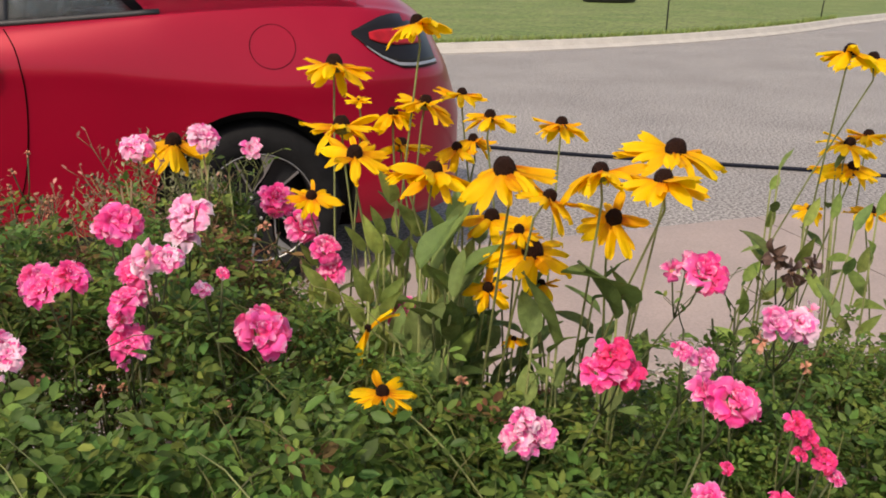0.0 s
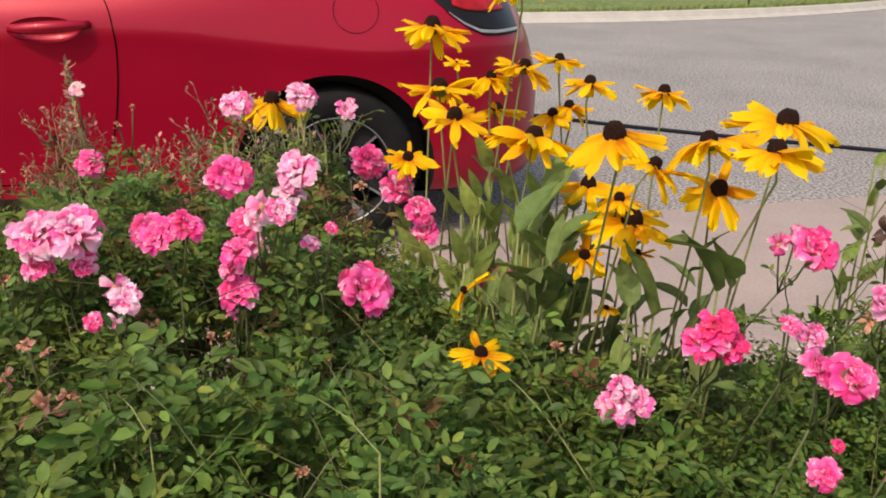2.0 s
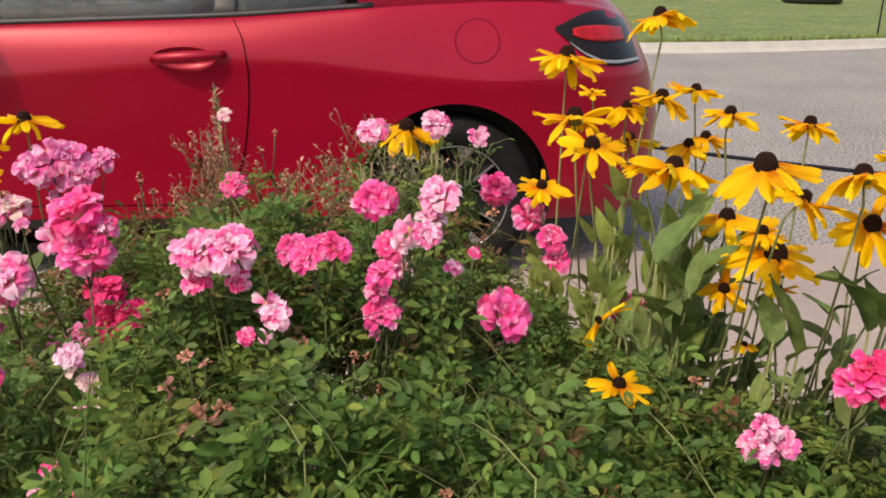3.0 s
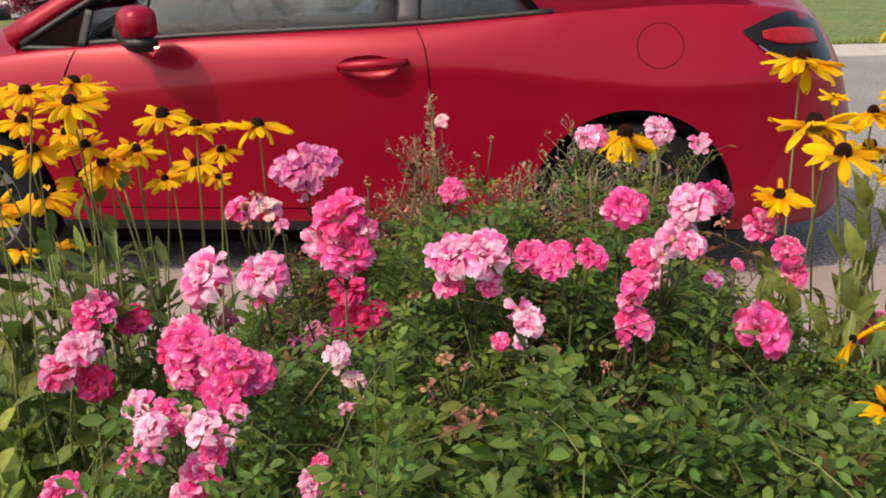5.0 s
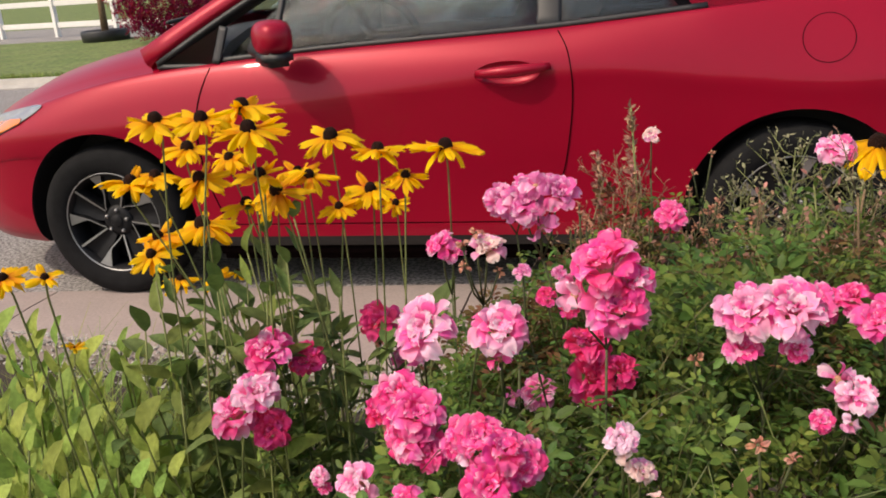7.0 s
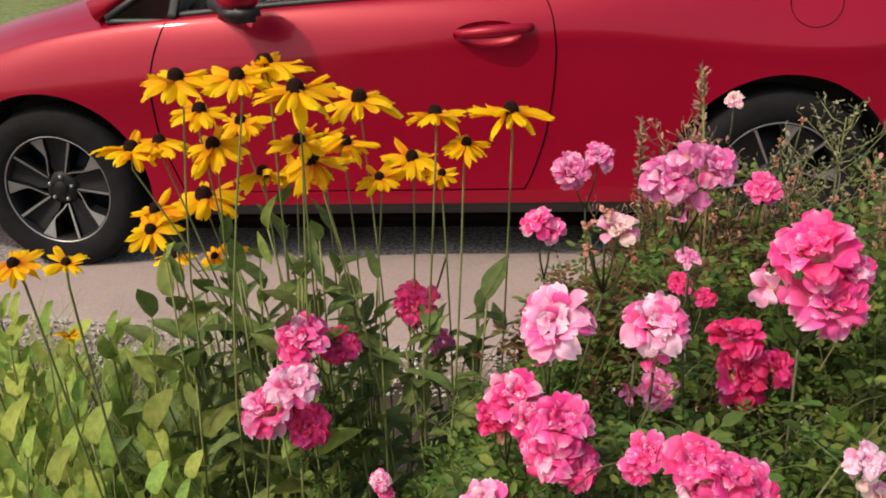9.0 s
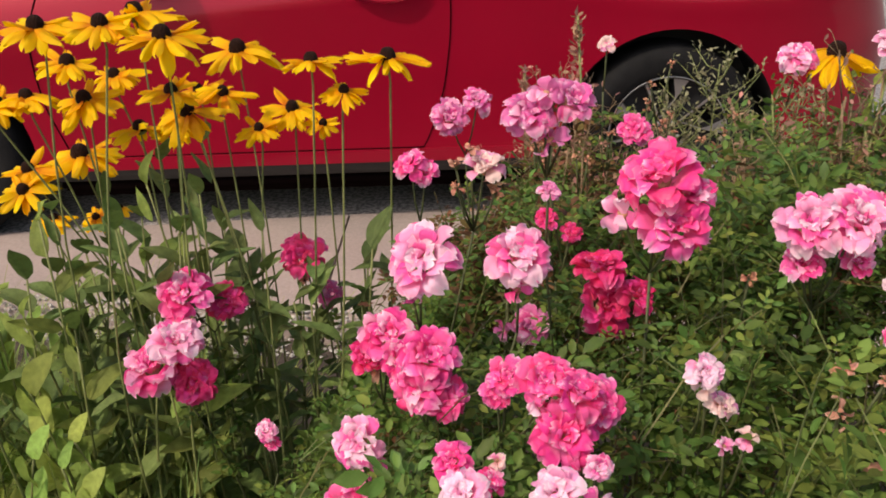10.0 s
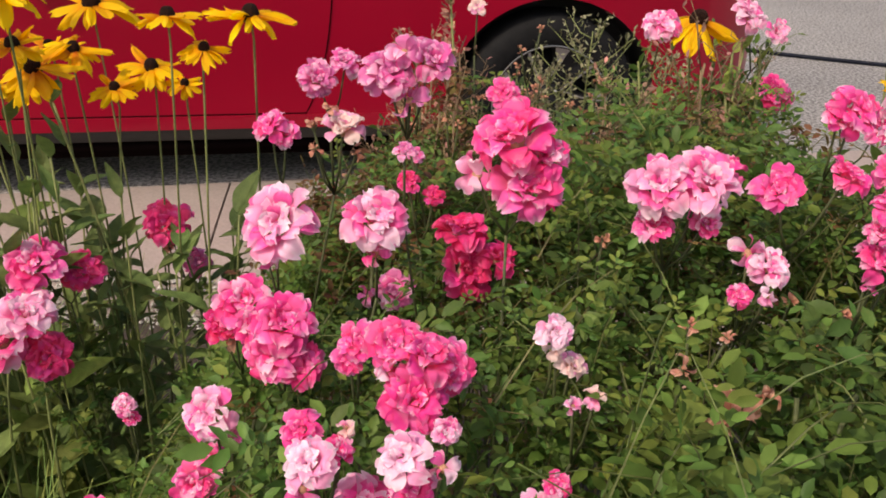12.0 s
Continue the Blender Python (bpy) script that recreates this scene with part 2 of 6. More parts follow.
def spline(pts, n):
    out = []
    for i in range(len(pts) - 1):
        p0, p1, p2, p3 = (np.array(pts[max(min(j, len(pts) - 1), 0)]) for j in (i - 1, i, i + 1, i + 2))
        for k in range(n):
            t = k / n
            out.append(tuple(0.5 * (2 * p1 + (p2 - p0) * t + (2 * p0 - 5 * p1 + 4 * p2 - p3) * t * t + (3 * p1 - p0 - 3 * p2 + p3) * t ** 3)))
    out.append(tuple(pts[-1]))
    return out


def rake(x, z):
    """The tail leans forward from the bumper up."""
    return x - max(x - 0.4, 0) * 0.29 * min(max((z - 0.6) / 0.45, 0), 1)


def body_ring(x, cabin):
    w, zt, zh = plan(x), belt(x), crown(x)
    half = [(w - i, z) for i, z in spline(side_ctrl(x), 3)]
    if cabin:
        top = [(w - 0.115, zt - 0.004), (w - 0.14, zt - 0.04), (w - 0.17, 0.80), (w * 0.4, 0.80), (0.0, 0.80)]
    else:
        wt = half[-1][0]
        top = [(wt * 0.95, zt + 0.22 * (zh - zt)), (wt * 0.84, zt + 0.55 * (zh - zt)), (wt * 0.6, zt + 0.86 * (zh - zt)), (wt * 0.3, zh - 0.004), (0.0, zh)]
    half = [(max(w - 0.2, 0.02), half[0][1] - 0.01)] + half + top
    left = [Vector((rake(x, z), -y, z)) for y, z in half]
    right = [Vector((rake(x, z), y, z)) for y, z in half[-2::-1]]
    return left + right


def car_body():
    bm = bmesh.new()
    xs = [-3.605, -3.59, -3.565, -3.53, -3.49, -3.43, -3.37, -3.31] + list(np.linspace(-3.26, -2.12, 26)) + [-2.08] + list(np.linspace(-2.075, -0.055, 40)) + [-0.05] + list(np.linspace(0.0, 0.76, 20)) + [0.80, 0.83, 0.86, 0.885, 0.905, 0.918]
    vs = grid(bm, [body_ring(x, -2.077 < x < -0.052) for x in xs], True)
    bm.faces.new(vs[0])
    bm.faces.new(vs[-1][::-1])
    bmesh.ops.recalc_face_normals(bm, faces=bm.faces)
    ob = new("body", mesh_of("body", bm, [M["paint"], M["trim"]]))
    cut = bmesh.new()
    for hub in HUBS:
        for s in (-1, 1):
            prof = [(0.0, 0.0), (0.376, 0.0), (0.376, 0.42), (0.0, 0.42)]
            tmp = bmesh.new()
            lathe(tmp, [(max(r, 0.001), h) for r, h in prof], 56)
            me = bpy.data.meshes.new("cut")
            tmp.transform(pose(hub, -HALF - 0.14 if s < 0 else HALF - 0.28, HUB_Z - 0.004))
            tmp.to_mesh(me)
            tmp.free()
            cut.from_mesh(me)
    # the hollow behind the door handle
    dish = bmesh.new()
    bmesh.ops.create_uvsphere(dish, u_segments=28, v_segments=16, radius=1.0)
    dish.transform(Matrix.Translation((-0.972, side_y(-0.972, 0.848) - 0.008, 0.848)) @ Matrix.Diagonal((0.118, 0.038, 0.046, 1)))
    me = bpy.data.meshes.new("cut")
    for f in dish.faces:
        f.material_index = 1
    dish.to_mesh(me)
    dish.free()
    cut.from_mesh(me)
    bmesh.ops.remove_doubles(cut, verts=cut.verts, dist=0.0015)
    bmesh.ops.holes_fill(cut, edges=cut.edges)
    bmesh.ops.recalc_face_normals(cut, faces=cut.faces)
    cutter = new("cutter", mesh_of("cutter", cut, [M["trim"], M["paint"]], False))
    mod = ob.modifiers.new("arch", "BOOLEAN")
    mod.operation, mod.object, mod.solver, mod.material_mode = "DIFFERENCE", cutter, "EXACT", "TRANSFER"
    deps = bpy.context.evaluated_depsgraph_get()
    done = bpy.data.meshes.new_from_object(ob.evaluated_get(deps))
    ob.modifiers.clear()
    ob.data = done
    bpy.data.objects.remove(cutter)
    done.polygons.foreach_set("use_smooth", [True] * len(done.polygons))
    for f in done.polygons:
        c = f.center
        if -2.08 < c.x < -0.05 and abs(c.y) < plan(c.x) - 0.11 and 0.7 < c.z < 1.2:
            f.material_index = 1
        if c.z < 0.252 and -2.3 < c.x < -0.3:
            f.material_index = 1
        if -2.33 < c.x < -2.05 and abs(c.y) < plan(c.x) - 0.13 and c.z > 0.9:
            f.material_index = 1
    done.set_sharp_from_angle(angle=radians(32))
    ob.parent = car
    ob["label"] = "glossy red painted body shell"
    return ob


body = car_body()


def on_side(x, z, out=0.003):
    return Vector((rake(x, z), side_y(x, z) - out, z))


def line_strip(name, pts, width, material, parent, out=0.0032, label=""):
    """A thin gap line along the side of the car."""
    bm = bmesh.new()
    rows = []
    for i, (x, z) in enumerate(pts):
        a, b = pts[max(i - 1, 0)], pts[min(i + 1, len(pts) - 1)]
        dx, dz = b[0] - a[0], b[1] - a[1]
        n = math.hypot(dx, dz) or 1
        nx, nz = -dz / n * width / 2, dx / n * width / 2
        rows.append([on_side(x - nx, z - nz, -0.002), on_side(x - nx, z - nz, out), on_side(x + nx, z + nz, out), on_side(x + nx, z + nz, -0.002)])
    grid(bm, rows)
    return part(name, bm, material, parent, label, smooth=False)


door = part("door", (lambda bm: (grid(bm, [[on_side(lerp(z, (0.30, 0.36, 0.5, 0.66, 0.78), (-2.11, -2.13, -2.17, -2.175, -2.155)) * (1 - u) + lerp(z, (0.30, 0.36, 0.5, 0.65, 0.76), (-0.86, -0.83, -0.783, -0.757, -0.748)) * u, z, 0.0008) for z in np.linspace(0.30, 0.795, 14)] for u in np.linspace(0, 1, 24)]), bm)[1])(bmesh.new()),
            M["paint"], car, "long red coupe door")
line_strip("door_gap", spline([(-0.80, 0.985), (-0.765, 0.92), (-0.75, 0.84), (-0.748, 0.76), (-0.757, 0.65), (-0.783, 0.50), (-0.83, 0.36), (-0.86, 0.30)], 5), 0.0036, M["gap"], car)
line_strip("door_gap", spline([(-2.10, 0.925), (-2.125, 0.87), (-2.155, 0.78), (-2.175, 0.66), (-2.17, 0.5), (-2.13, 0.36), (-2.11, 0.30)], 5), 0.0042, M["gap"], car)
line_strip("door_gap", [(x, 0.303) for x in np.linspace(-2.11, -0.86, 30)], 0.004, M["gap"], car)
line_strip("fuel_door", [(0.078 + 0.082 * math.cos(a), 0.909 + 0.076 * math.sin(a)) for a in np.linspace(0, 2 * math.pi, 49)], 0.0018, M["gap"], car, label="round red fuel filler door")
line_strip("sill", [(x, 0.276) for x in np.linspace(-2.2, -0.42, 40)], 0.045, M["paint"], car, 0.008, "red sill moulding under the door")


# black underside; the inner box is unseen, added to darken the road below
bm = bmesh.new()
box(bm, -2.22, -0.40, -0.79, 0.79, 0.13, 0.215, 0.03)
box(bm, -2.95, 0.5, -0.56, 0.56, 0.13, 0.22, 0.03)
part("underbody", bm, M["gap"], car, "dark underbody pan, partly added to block skylight")


def handle():
    bm = bmesh.new()
    pts = [on_side(-1.075 + 0.25 * u, 0.852 + 0.014 * u, 0.006 + 0.034 * math.sin(math.pi * u) ** 0.6) for u in np.linspace(0, 1, 12)]
    tube(bm, pts, [0.013 + 0.008 * math.sin(math.pi * u) for u in np.linspace(0, 1, 12)], 10)
    bar = part("door_handle", bm, M["paint"], car, "red pull door handle")
    bm = bmesh.new()
    tube(bm, [on_side(-0.845, 0.862, 0.012), on_side(-0.845, 0.862, 0.024)], 0.008, 12)
    part("keyhole", bm, M["chrome"], bar)


handle()


def side_patch(name, outline, material, parent, out=0.006, label="", seg=8):
    """A plate that follows the body, between a lower and an upper edge given by (x, z low, z high)."""
    bm = bmesh.new()
    xs = [o[0] for o in outline]
    rows = []
    for x in np.linspace(xs[0], xs[-1], seg * 2):
        lo, hi = lerp(x, xs, [o[1] for o in outline]), lerp(x, xs, [o[2] for o in outline])
        rows.append([on_side(x, lo, -0.004)] + [on_side(x, z, out) for z in np.linspace(lo, hi, 6)] + [on_side(x, hi, -0.004)])
    grid(bm, rows)
    return part(name, bm, material, parent, label)


lamp_rear = side_patch("tail_light", [(0.372, 0.944, 0.957), (0.44, 0.893, 0.980), (0.52, 0.845, 1.002), (0.60, 0.818, 1.012), (0.70, 0.812, 1.006), (0.80, 0.814, 0.965)], M["gloss"], car, 0.006, "dark wraparound tail light")
side_patch("lamp_lens", [(0.45, 0.928, 0.950), (0.50, 0.912, 0.958), (0.58, 0.902, 0.960), (0.66, 0.900, 0.955), (0.74, 0.90, 0.945)], M["lens_red"], lamp_rear, 0.010, "dark red lens")
side_patch("lamp_strip", [(0.43, 0.902, 0.906), (0.50, 0.860, 0.869), (0.58, 0.829, 0.840), (0.66, 0.822, 0.833), (0.80, 0.822, 0.832)], M["lens_clear"], lamp_rear, 0.011, "clear lower strip")
lamp_front = side_patch("headlight", [(-3.36, 0.62, 0.66), (-3.2, 0.655, 0.735), (-3.1, 0.68, 0.765), (-3.0, 0.715, 0.785), (-2.9, 0.765, 0.80), (-2.86, 0.793, 0.80)], M["lens_clear"], car, 0.006, "clear swept-back headlight")
side_patch("indicator", [(-3.3, 0.635, 0.675), (-3.15, 0.672, 0.725), (-3.05, 0.70, 0.745), (-2.96, 0.735, 0.752)], M["lens_amber"], lamp_front, 0.010, "amber side indicator")


def bar_between(name, a, b, wide, thick, material, parent, label="", bow=0.0, taper=0.0):
    """A flat bar with rounded edges from a to b along the side of the cabin."""
    bm = bmesh.new()
    a, b = Vector(a), Vector(b)
    d = (b - a).normalized()
    out = Vector((0, -0.86, 0.5))
    out = (out - d * out.dot(d)).normalized()
    acr = d.cross(out)
    rows = []
    for u in np.linspace(0, 1, 9):
        c = a + (b - a) * u + Vector((0, 0, bow * math.sin(math.pi * u)))
        rows.append([c + acr * (wide * (1 - taper * u) * p) + out * (thick * q) for p, q in ((-0.5, -0.5), (-0.5, 0.25), (-0.36, 0.5), (0.36, 0.5), (0.5, 0.25), (0.5, -0.5))])
    vs = grid(bm, rows, True)
    bm.faces.new(vs[0][::-1])
    bm.faces.new(vs[-1])
    bmesh.ops.recalc_face_normals(bm, faces=bm.faces)
    return part(name, bm, material, parent, label)


def cabin():
    # roof, pillars and screens
    bm = bmesh.new()
    rows = []
    for x in np.linspace(-1.66, -0.22, 14):
        z = 1.425 - 0.06 * ((x + 0.95) / 0.75) ** 2
        rows.append([Vector((x, y, z - 0.10 * abs(y / 0.6) ** 3)) for y in np.linspace(-0.58, 0.58, 13)])
    grid(bm, rows)
    bmesh.ops.solidify(bm, geom=bm.faces[:], thickness=0.03)
    roof = part("roof", bm, M["paint"], car, "red painted roof")
    for s in (-1, 1):
        for name, a, b, wide, matl in (("a_pillar", (-2.39, 0.775, 0.955), (-1.615, 0.60, 1.345), 0.080, "paint"), ("window_frame", (-2.33, 0.785, 0.925), (-1.60, 0.615, 1.305), 0.024, "trim"), ("roof_rail", (-1.65, 0.60, 1.345), (-0.25, 0.56, 1.275), 0.07, "paint")):
            bar_between(name, (a[0], a[1] * s, a[2]), (b[0], b[1] * s, b[2]), wide, 0.05, M[matl], car, bow=0.02, taper=0.35 if name == "a_pillar" else 0.0)
        bm = bmesh.new()
        rows = []
        for u in np.linspace(0, 1, 10):
            x = -0.33 + 0.85 * u
            lo = Vector((rake(x, belt(x)), (plan(x) - side_ctrl(x)[-1][0] + 0.005) * s, belt(x) - 0.006))
            hi = Vector((-0.62 + 0.42 * u, 0.575 * s, 1.262 - 0.05 * u))
            rows.append([lo.lerp(hi, v) + Vector((0.10 * v * (1 - v), 0.035 * s * math.sin(math.pi * v), 0)) for v in np.linspace(0, 1, 8)])
        grid(bm, rows)
        bmesh.ops.solidify(bm, geom=bm.faces[:], thickness=0.03)
        bmesh.ops.recalc_face_normals(bm, faces=bm.faces)
        part("c_pillar", bm, M["paint"], car)
        # side glass
        for name, low, high in (("door_window", ((-2.06, 0.965), (-0.86, 1.0)), ((-1.62, 1.30), (-0.86, 1.31))), ("quarter_window", ((-0.80, 1.0), (-0.36, 1.03)), ((-0.80, 1.30), (-0.62, 1.27)))):
            bm = bmesh.new()
            rows = []
            for u in np.linspace(0, 1, 12):
                lo = Vector((low[0][0] + (low[1][0] - low[0][0]) * u, 0.778 * s, low[0][1] + (low[1][1] - low[0][1]) * u - 0.03))
                hi = Vector((high[0][0] + (high[1][0] - high[0][0]) * u, 0.585 * s, high[0][1] + (high[1][1] - high[0][1]) * u))
                rows.append([lo.lerp(hi, v) + Vector((0, 0.02 * s * math.sin(math.pi * v), 0)) for v in np.linspace(0, 1, 6)])
            grid(bm, rows)
            bmesh.ops.solidify(bm, geom=bm.faces[:], thickness=0.004)
            part(name, bm, M["glass"], car, "tinted side window").visible_shadow = False
        # black weather strip along the belt and the pillar behind the door
        bm = bmesh.new()
        pts = [Vector((x, (plan(x) - 0.092) * s, belt(x) + 0.006)) for x in np.linspace(-2.12, -0.30, 30)]
        tube(bm, pts, 0.013, 8)
        part("weather_strip", bm, M["trim"], car, "black rubber window strip")
        bar_between("b_pillar", (-0.83, 0.79 * s, 0.985), (-0.83, 0.59 * s, 1.31), 0.085, 0.012, M["trim"], car, "black pillar cover")
        bm = bmesh.new()
        a, b, c = Vector((-2.32, 0.80 * s, 0.925)), Vector((-2.09, 0.805 * s, 0.92)), Vector((-2.07, 0.775 * s, 1.055))
        vs = [bm.verts.new(p) for p in (a, b, c)]
        bm.faces.new(vs)
        bmesh.ops.solidify(bm, geom=bm.faces[:], thickness=0.012)
        part("corner_window", bm, M["corner_glass"], car, "small dark corner window")
        bar_between("window_post", (-2.085, 0.808 * s, 0.925), (-2.050, 0.772 * s, 1.058), 0.034, 0.010, M["trim"], car)
        bar_between("window_post", (-1.865, 0.785 * s, 0.94), (-1.82, 0.66 * s, 1.22), 0.022, 0.014, M["trim"], car)
        bar_between("corner_frame", (-2.33, 0.797 * s, 0.922), (-2.08, 0.797 * s, 0.915), 0.020, 0.02, M["trim"], car)
    for name, a, b, za, zb, wa, wb in (("windscreen", -2.30, -1.64, 1.02, 1.35, 0.70, 0.56), ("rear_window", 0.42, -0.24, 1.095, 1.265, 0.66, 0.55)):
        bm = bmesh.new()
        rows = []
        for u in np.linspace(0, 1, 8):
            w = wa + (wb - wa) * u
            rows.append([Vector((a + (b - a) * u + (0.10 * (1 - (y / w) ** 2) * (-1 if name == "windscreen" else 0.6)), y, za + (zb - za) * u + 0.035 * math.sin(math.pi * u) - 0.03 * (y / w) ** 2)) for y in np.linspace(-w, w, 11)])
        grid(bm, rows)
        bmesh.ops.solidify(bm, geom=bm.faces[:], thickness=0.004)
        part(name, bm, M["glass"], car, "curved tinted glass").visible_shadow = False
    bm = bmesh.new()
    rows = []
    for y in np.linspace(-0.72, 0.72, 13):
        c = -2.33 - 0.10 * (1 - (y / 0.72) ** 2)
        rows.append([Vector((c - 0.06, y, crown(c - 0.06) - 0.055 * (y / 0.72) ** 2 + 0.004)), Vector((c, y, 1.062 - 0.03 * (y / 0.72) ** 2)), Vector((c + 0.08, y, 1.075 - 0.03 * (y / 0.72) ** 2))])
    grid(bm, rows)
    bmesh.ops.solidify(bm, geom=bm.faces[:], thickness=0.012)
    part("cowl", bm, M["trim"], car, "black plastic cowl below the windscreen")
    bm = bmesh.new()
    tube(bm, [(-2.40, -0.55, 1.075), (-2.36, -0.15, 1.10), (-2.37, 0.1, 1.095)], 0.008, 6)
    part("wiper", bm, M["trim"], car, "black wiper arm")
    # inside
    for y in (-0.37, 0.37):
        bm = bmesh.new()
        box(bm, -1.30, -0.78, y - 0.24, y + 0.24, 0.42, 0.60, 0.05)
        seat = part("seat", bm, M["cloth"], car, "dark cloth front seat")
        bm = bmesh.new()
        box(bm, -0.10, 0.06, -0.23, 0.23, 0.0, 0.60, 0.05)
        part("seat_back", bm, M["cloth"], seat, m=pose(-0.84, y, 0.50, 0, 14, 0))
        bm = bmesh.new()
        box(bm, -0.06, 0.06, -0.13, 0.13, 0.0, 0.18, 0.05)
        part("headrest", bm, M["cloth"], seat, m=pose(-0.68, y, 1.09, 0, 12, 0))
    bm = bmesh.new()
    box(bm, -2.12, -1.72, -0.68, 0.68, 0.62, 0.955, 0.06)
    part("dashboard", bm, M["trim"], car, "black dashboard")
    bm = bmesh.new()
    ring = [(0.185 * math.cos(a), 0.185 * math.sin(a), 0) for a in np.linspace(0, 2 * math.pi, 33)]
    tube(bm, ring, 0.016, 8, False)
    for a in (0.3, math.pi - 0.3, -math.pi / 2):
        tube(bm, [(0, 0, -0.02), (0.18 * math.cos(a), 0.18 * math.sin(a), 0)], 0.018, 6)
    part("steering_wheel", bm, M["trim"], car, "black steering wheel", pose(-1.56, -0.37, 0.93, 0, 62, 90) @ pose(0, 0, 0, 0, 0, 0))


cabin()


def mirror(s):
    bm = bmesh.new()
    bmesh.ops.create_uvsphere(bm, u_segments=24, v_segments=14, radius=1.0)
    for v in bm.verts:
        x, y, z = v.co
        v.co = Vector((0.066 * math.copysign(abs(x) ** 0.75, x), 0.095 * math.copysign(abs(y) ** 0.75, y), 0.062 * math.copysign(abs(z) ** 0.7, z)))
        if v.co.x > 0.055:
            v.co.x = 0.055
    base = Vector((-1.782, (HALF + 0.085) * s, 1.020))
    cap = part("wing_mirror", bm, M["paint"], car, "red wing mirror cap", Matrix.Translation(base) @ pose(0, 0, 0, 0, 0, -38 * s))
    bm = bmesh.new()
    box(bm, -0.052, 0.05, -0.085, 0.08, -0.098, -0.036, 0.018)
    part("mirror_housing", bm, M["trim"], cap, "black lower mirror housing")
    bm = bmesh.new()
    tube(bm, [(0, 0.0, -0.055), (-0.005, -0.10 * s, -0.070), (-0.02, -0.19 * s, -0.045)], [0.022, 0.020, 0.028], 10)
    part("mirror_arm", bm, M["trim"], cap)
    bm = bmesh.new()
    box(bm, 0.0535, 0.0560, -0.056, 0.056, -0.028, 0.030, 0.001)
    part("mirror_glass", bm, M["chrome"], cap)


mirror(-1)
mirror(1)


RIM = 0.209


def wheel_meshes():
    tyre = bmesh.new()
    lathe(tyre, [(RIM - 0.010, -0.080), (RIM - 0.002, -0.094), (0.232, -0.104), (0.262, -0.109), (0.290, -0.103), (0.308, -0.086), (0.3155, -0.06), (0.3165, 0.0), (0.3155, 0.06), (0.306, 0.09), (0.28, 0.106), (0.24, 0.10), (0.20, 0.085)], 72)
    rim = bmesh.new()
    lathe(rim, [(RIM - 0.014, -0.066), (RIM - 0.008, -0.090), (RIM, -0.096), (RIM, -0.090), (RIM - 0.006, -0.082), (0.193, -0.06), (0.188, 0.07), (0.20, 0.09)], 72)
    lathe(rim, [(0.001, -0.004), (0.18, 0.0), (0.19, 0.03)], 36)
    spokes = []
    for flared in (False, True):
        # a thin straight leg, and one that swings away and flares towards the rim
        bm = bmesh.new()
        rows = []
        for u in np.linspace(0, 1, 14):
            k = 0.30 + 0.69 * u
            r, y = RIM * k, -0.060 - 0.027 * u
            if flared:
                outer = radians(lerp(k, (0.30, 0.36, 0.45, 0.56, 0.72, 0.86, 1.0), (7.0, 15.0, 26.0, 33.5, 38.0, 40.0, 42.5)))
                w0, w1 = 0.0032, 0.0032 + 0.17 * max(k - 0.62, 0) ** 1.15
            else:
                outer, w0, w1 = 0.0, 0.0032 + 0.002 * u, 0.0032 + 0.002 * u
            t = -outer
            rows.append([Vector((r * math.cos(t) - q * math.sin(t), y + dy, r * math.sin(t) + q * math.cos(t))) for q, dy in ((-w0 - 0.006, 0.05), (-w0 - 0.0015, 0.002), (-w0, -0.002), (w1, -0.002), (w1 + 0.0015, 0.002), (w1 + 0.006, 0.05))])
        grid(bm, rows)
        bm.faces.ensure_lookup_table()
        for k, f in enumerate(bm.faces):
            f.material_index = 1 if k % 5 == 2 else 0
        spokes.append(mesh_of("spoke", bm, [M["alloy_dark"], M["alloy"]], False))
    # the dark channel between the two legs of neighbouring pairs
    web = bmesh.new()
    grid(web, [[Vector((RIM * k * math.cos(t), -0.050 - 0.022 * k + 0.010 * (1 - abs(q)), RIM * k * math.sin(t))) for q in (-1, -0.5, 0, 0.5, 1) for t in [radians(15.5 + q * lerp(k, (0.25, 0.45, 0.6, 1.0), (26.0, 24.0, 16.0, 13.0)))]] for k in np.linspace(0.25, 0.98, 9)])
    hub = bmesh.new()
    lathe(hub, [(0.001, -0.066), (0.034, -0.066), (0.050, -0.062), (0.064, -0.055), (0.07, -0.01)], 32)
    cap = bmesh.new()
    lathe(cap, [(0.001, -0.073), (0.022, -0.072), (0.026, -0.069), (0.027, -0.055)], 24)
    nut = bmesh.new()
    lathe(nut, [(0.001, -0.075), (0.006, -0.075), (0.008, -0.070), (0.009, -0.050)], 6)
    out = {}
    for key, bm, matl in (("tyre", tyre, "tyre"), ("rim", rim, "alloy_dark"), ("hub", hub, "alloy_dark"), ("hub_cap", cap, "alloy_dark"), ("wheel_nut", nut, "alloy"), ("web", web, "alloy_dark")):
        bmesh.ops.recalc_face_normals(bm, faces=bm.faces)
        out[key] = mesh_of(key, bm, M[matl])
    lip = bmesh.new()
    lathe(lip, [(RIM - 0.0045, -0.0935), (RIM - 0.002, -0.097), (RIM + 0.0005, -0.0955)], 72)
    out["rim_lip"] = mesh_of("rim_lip", lip, M["alloy"])
    out["spoke"] = spokes
    return out


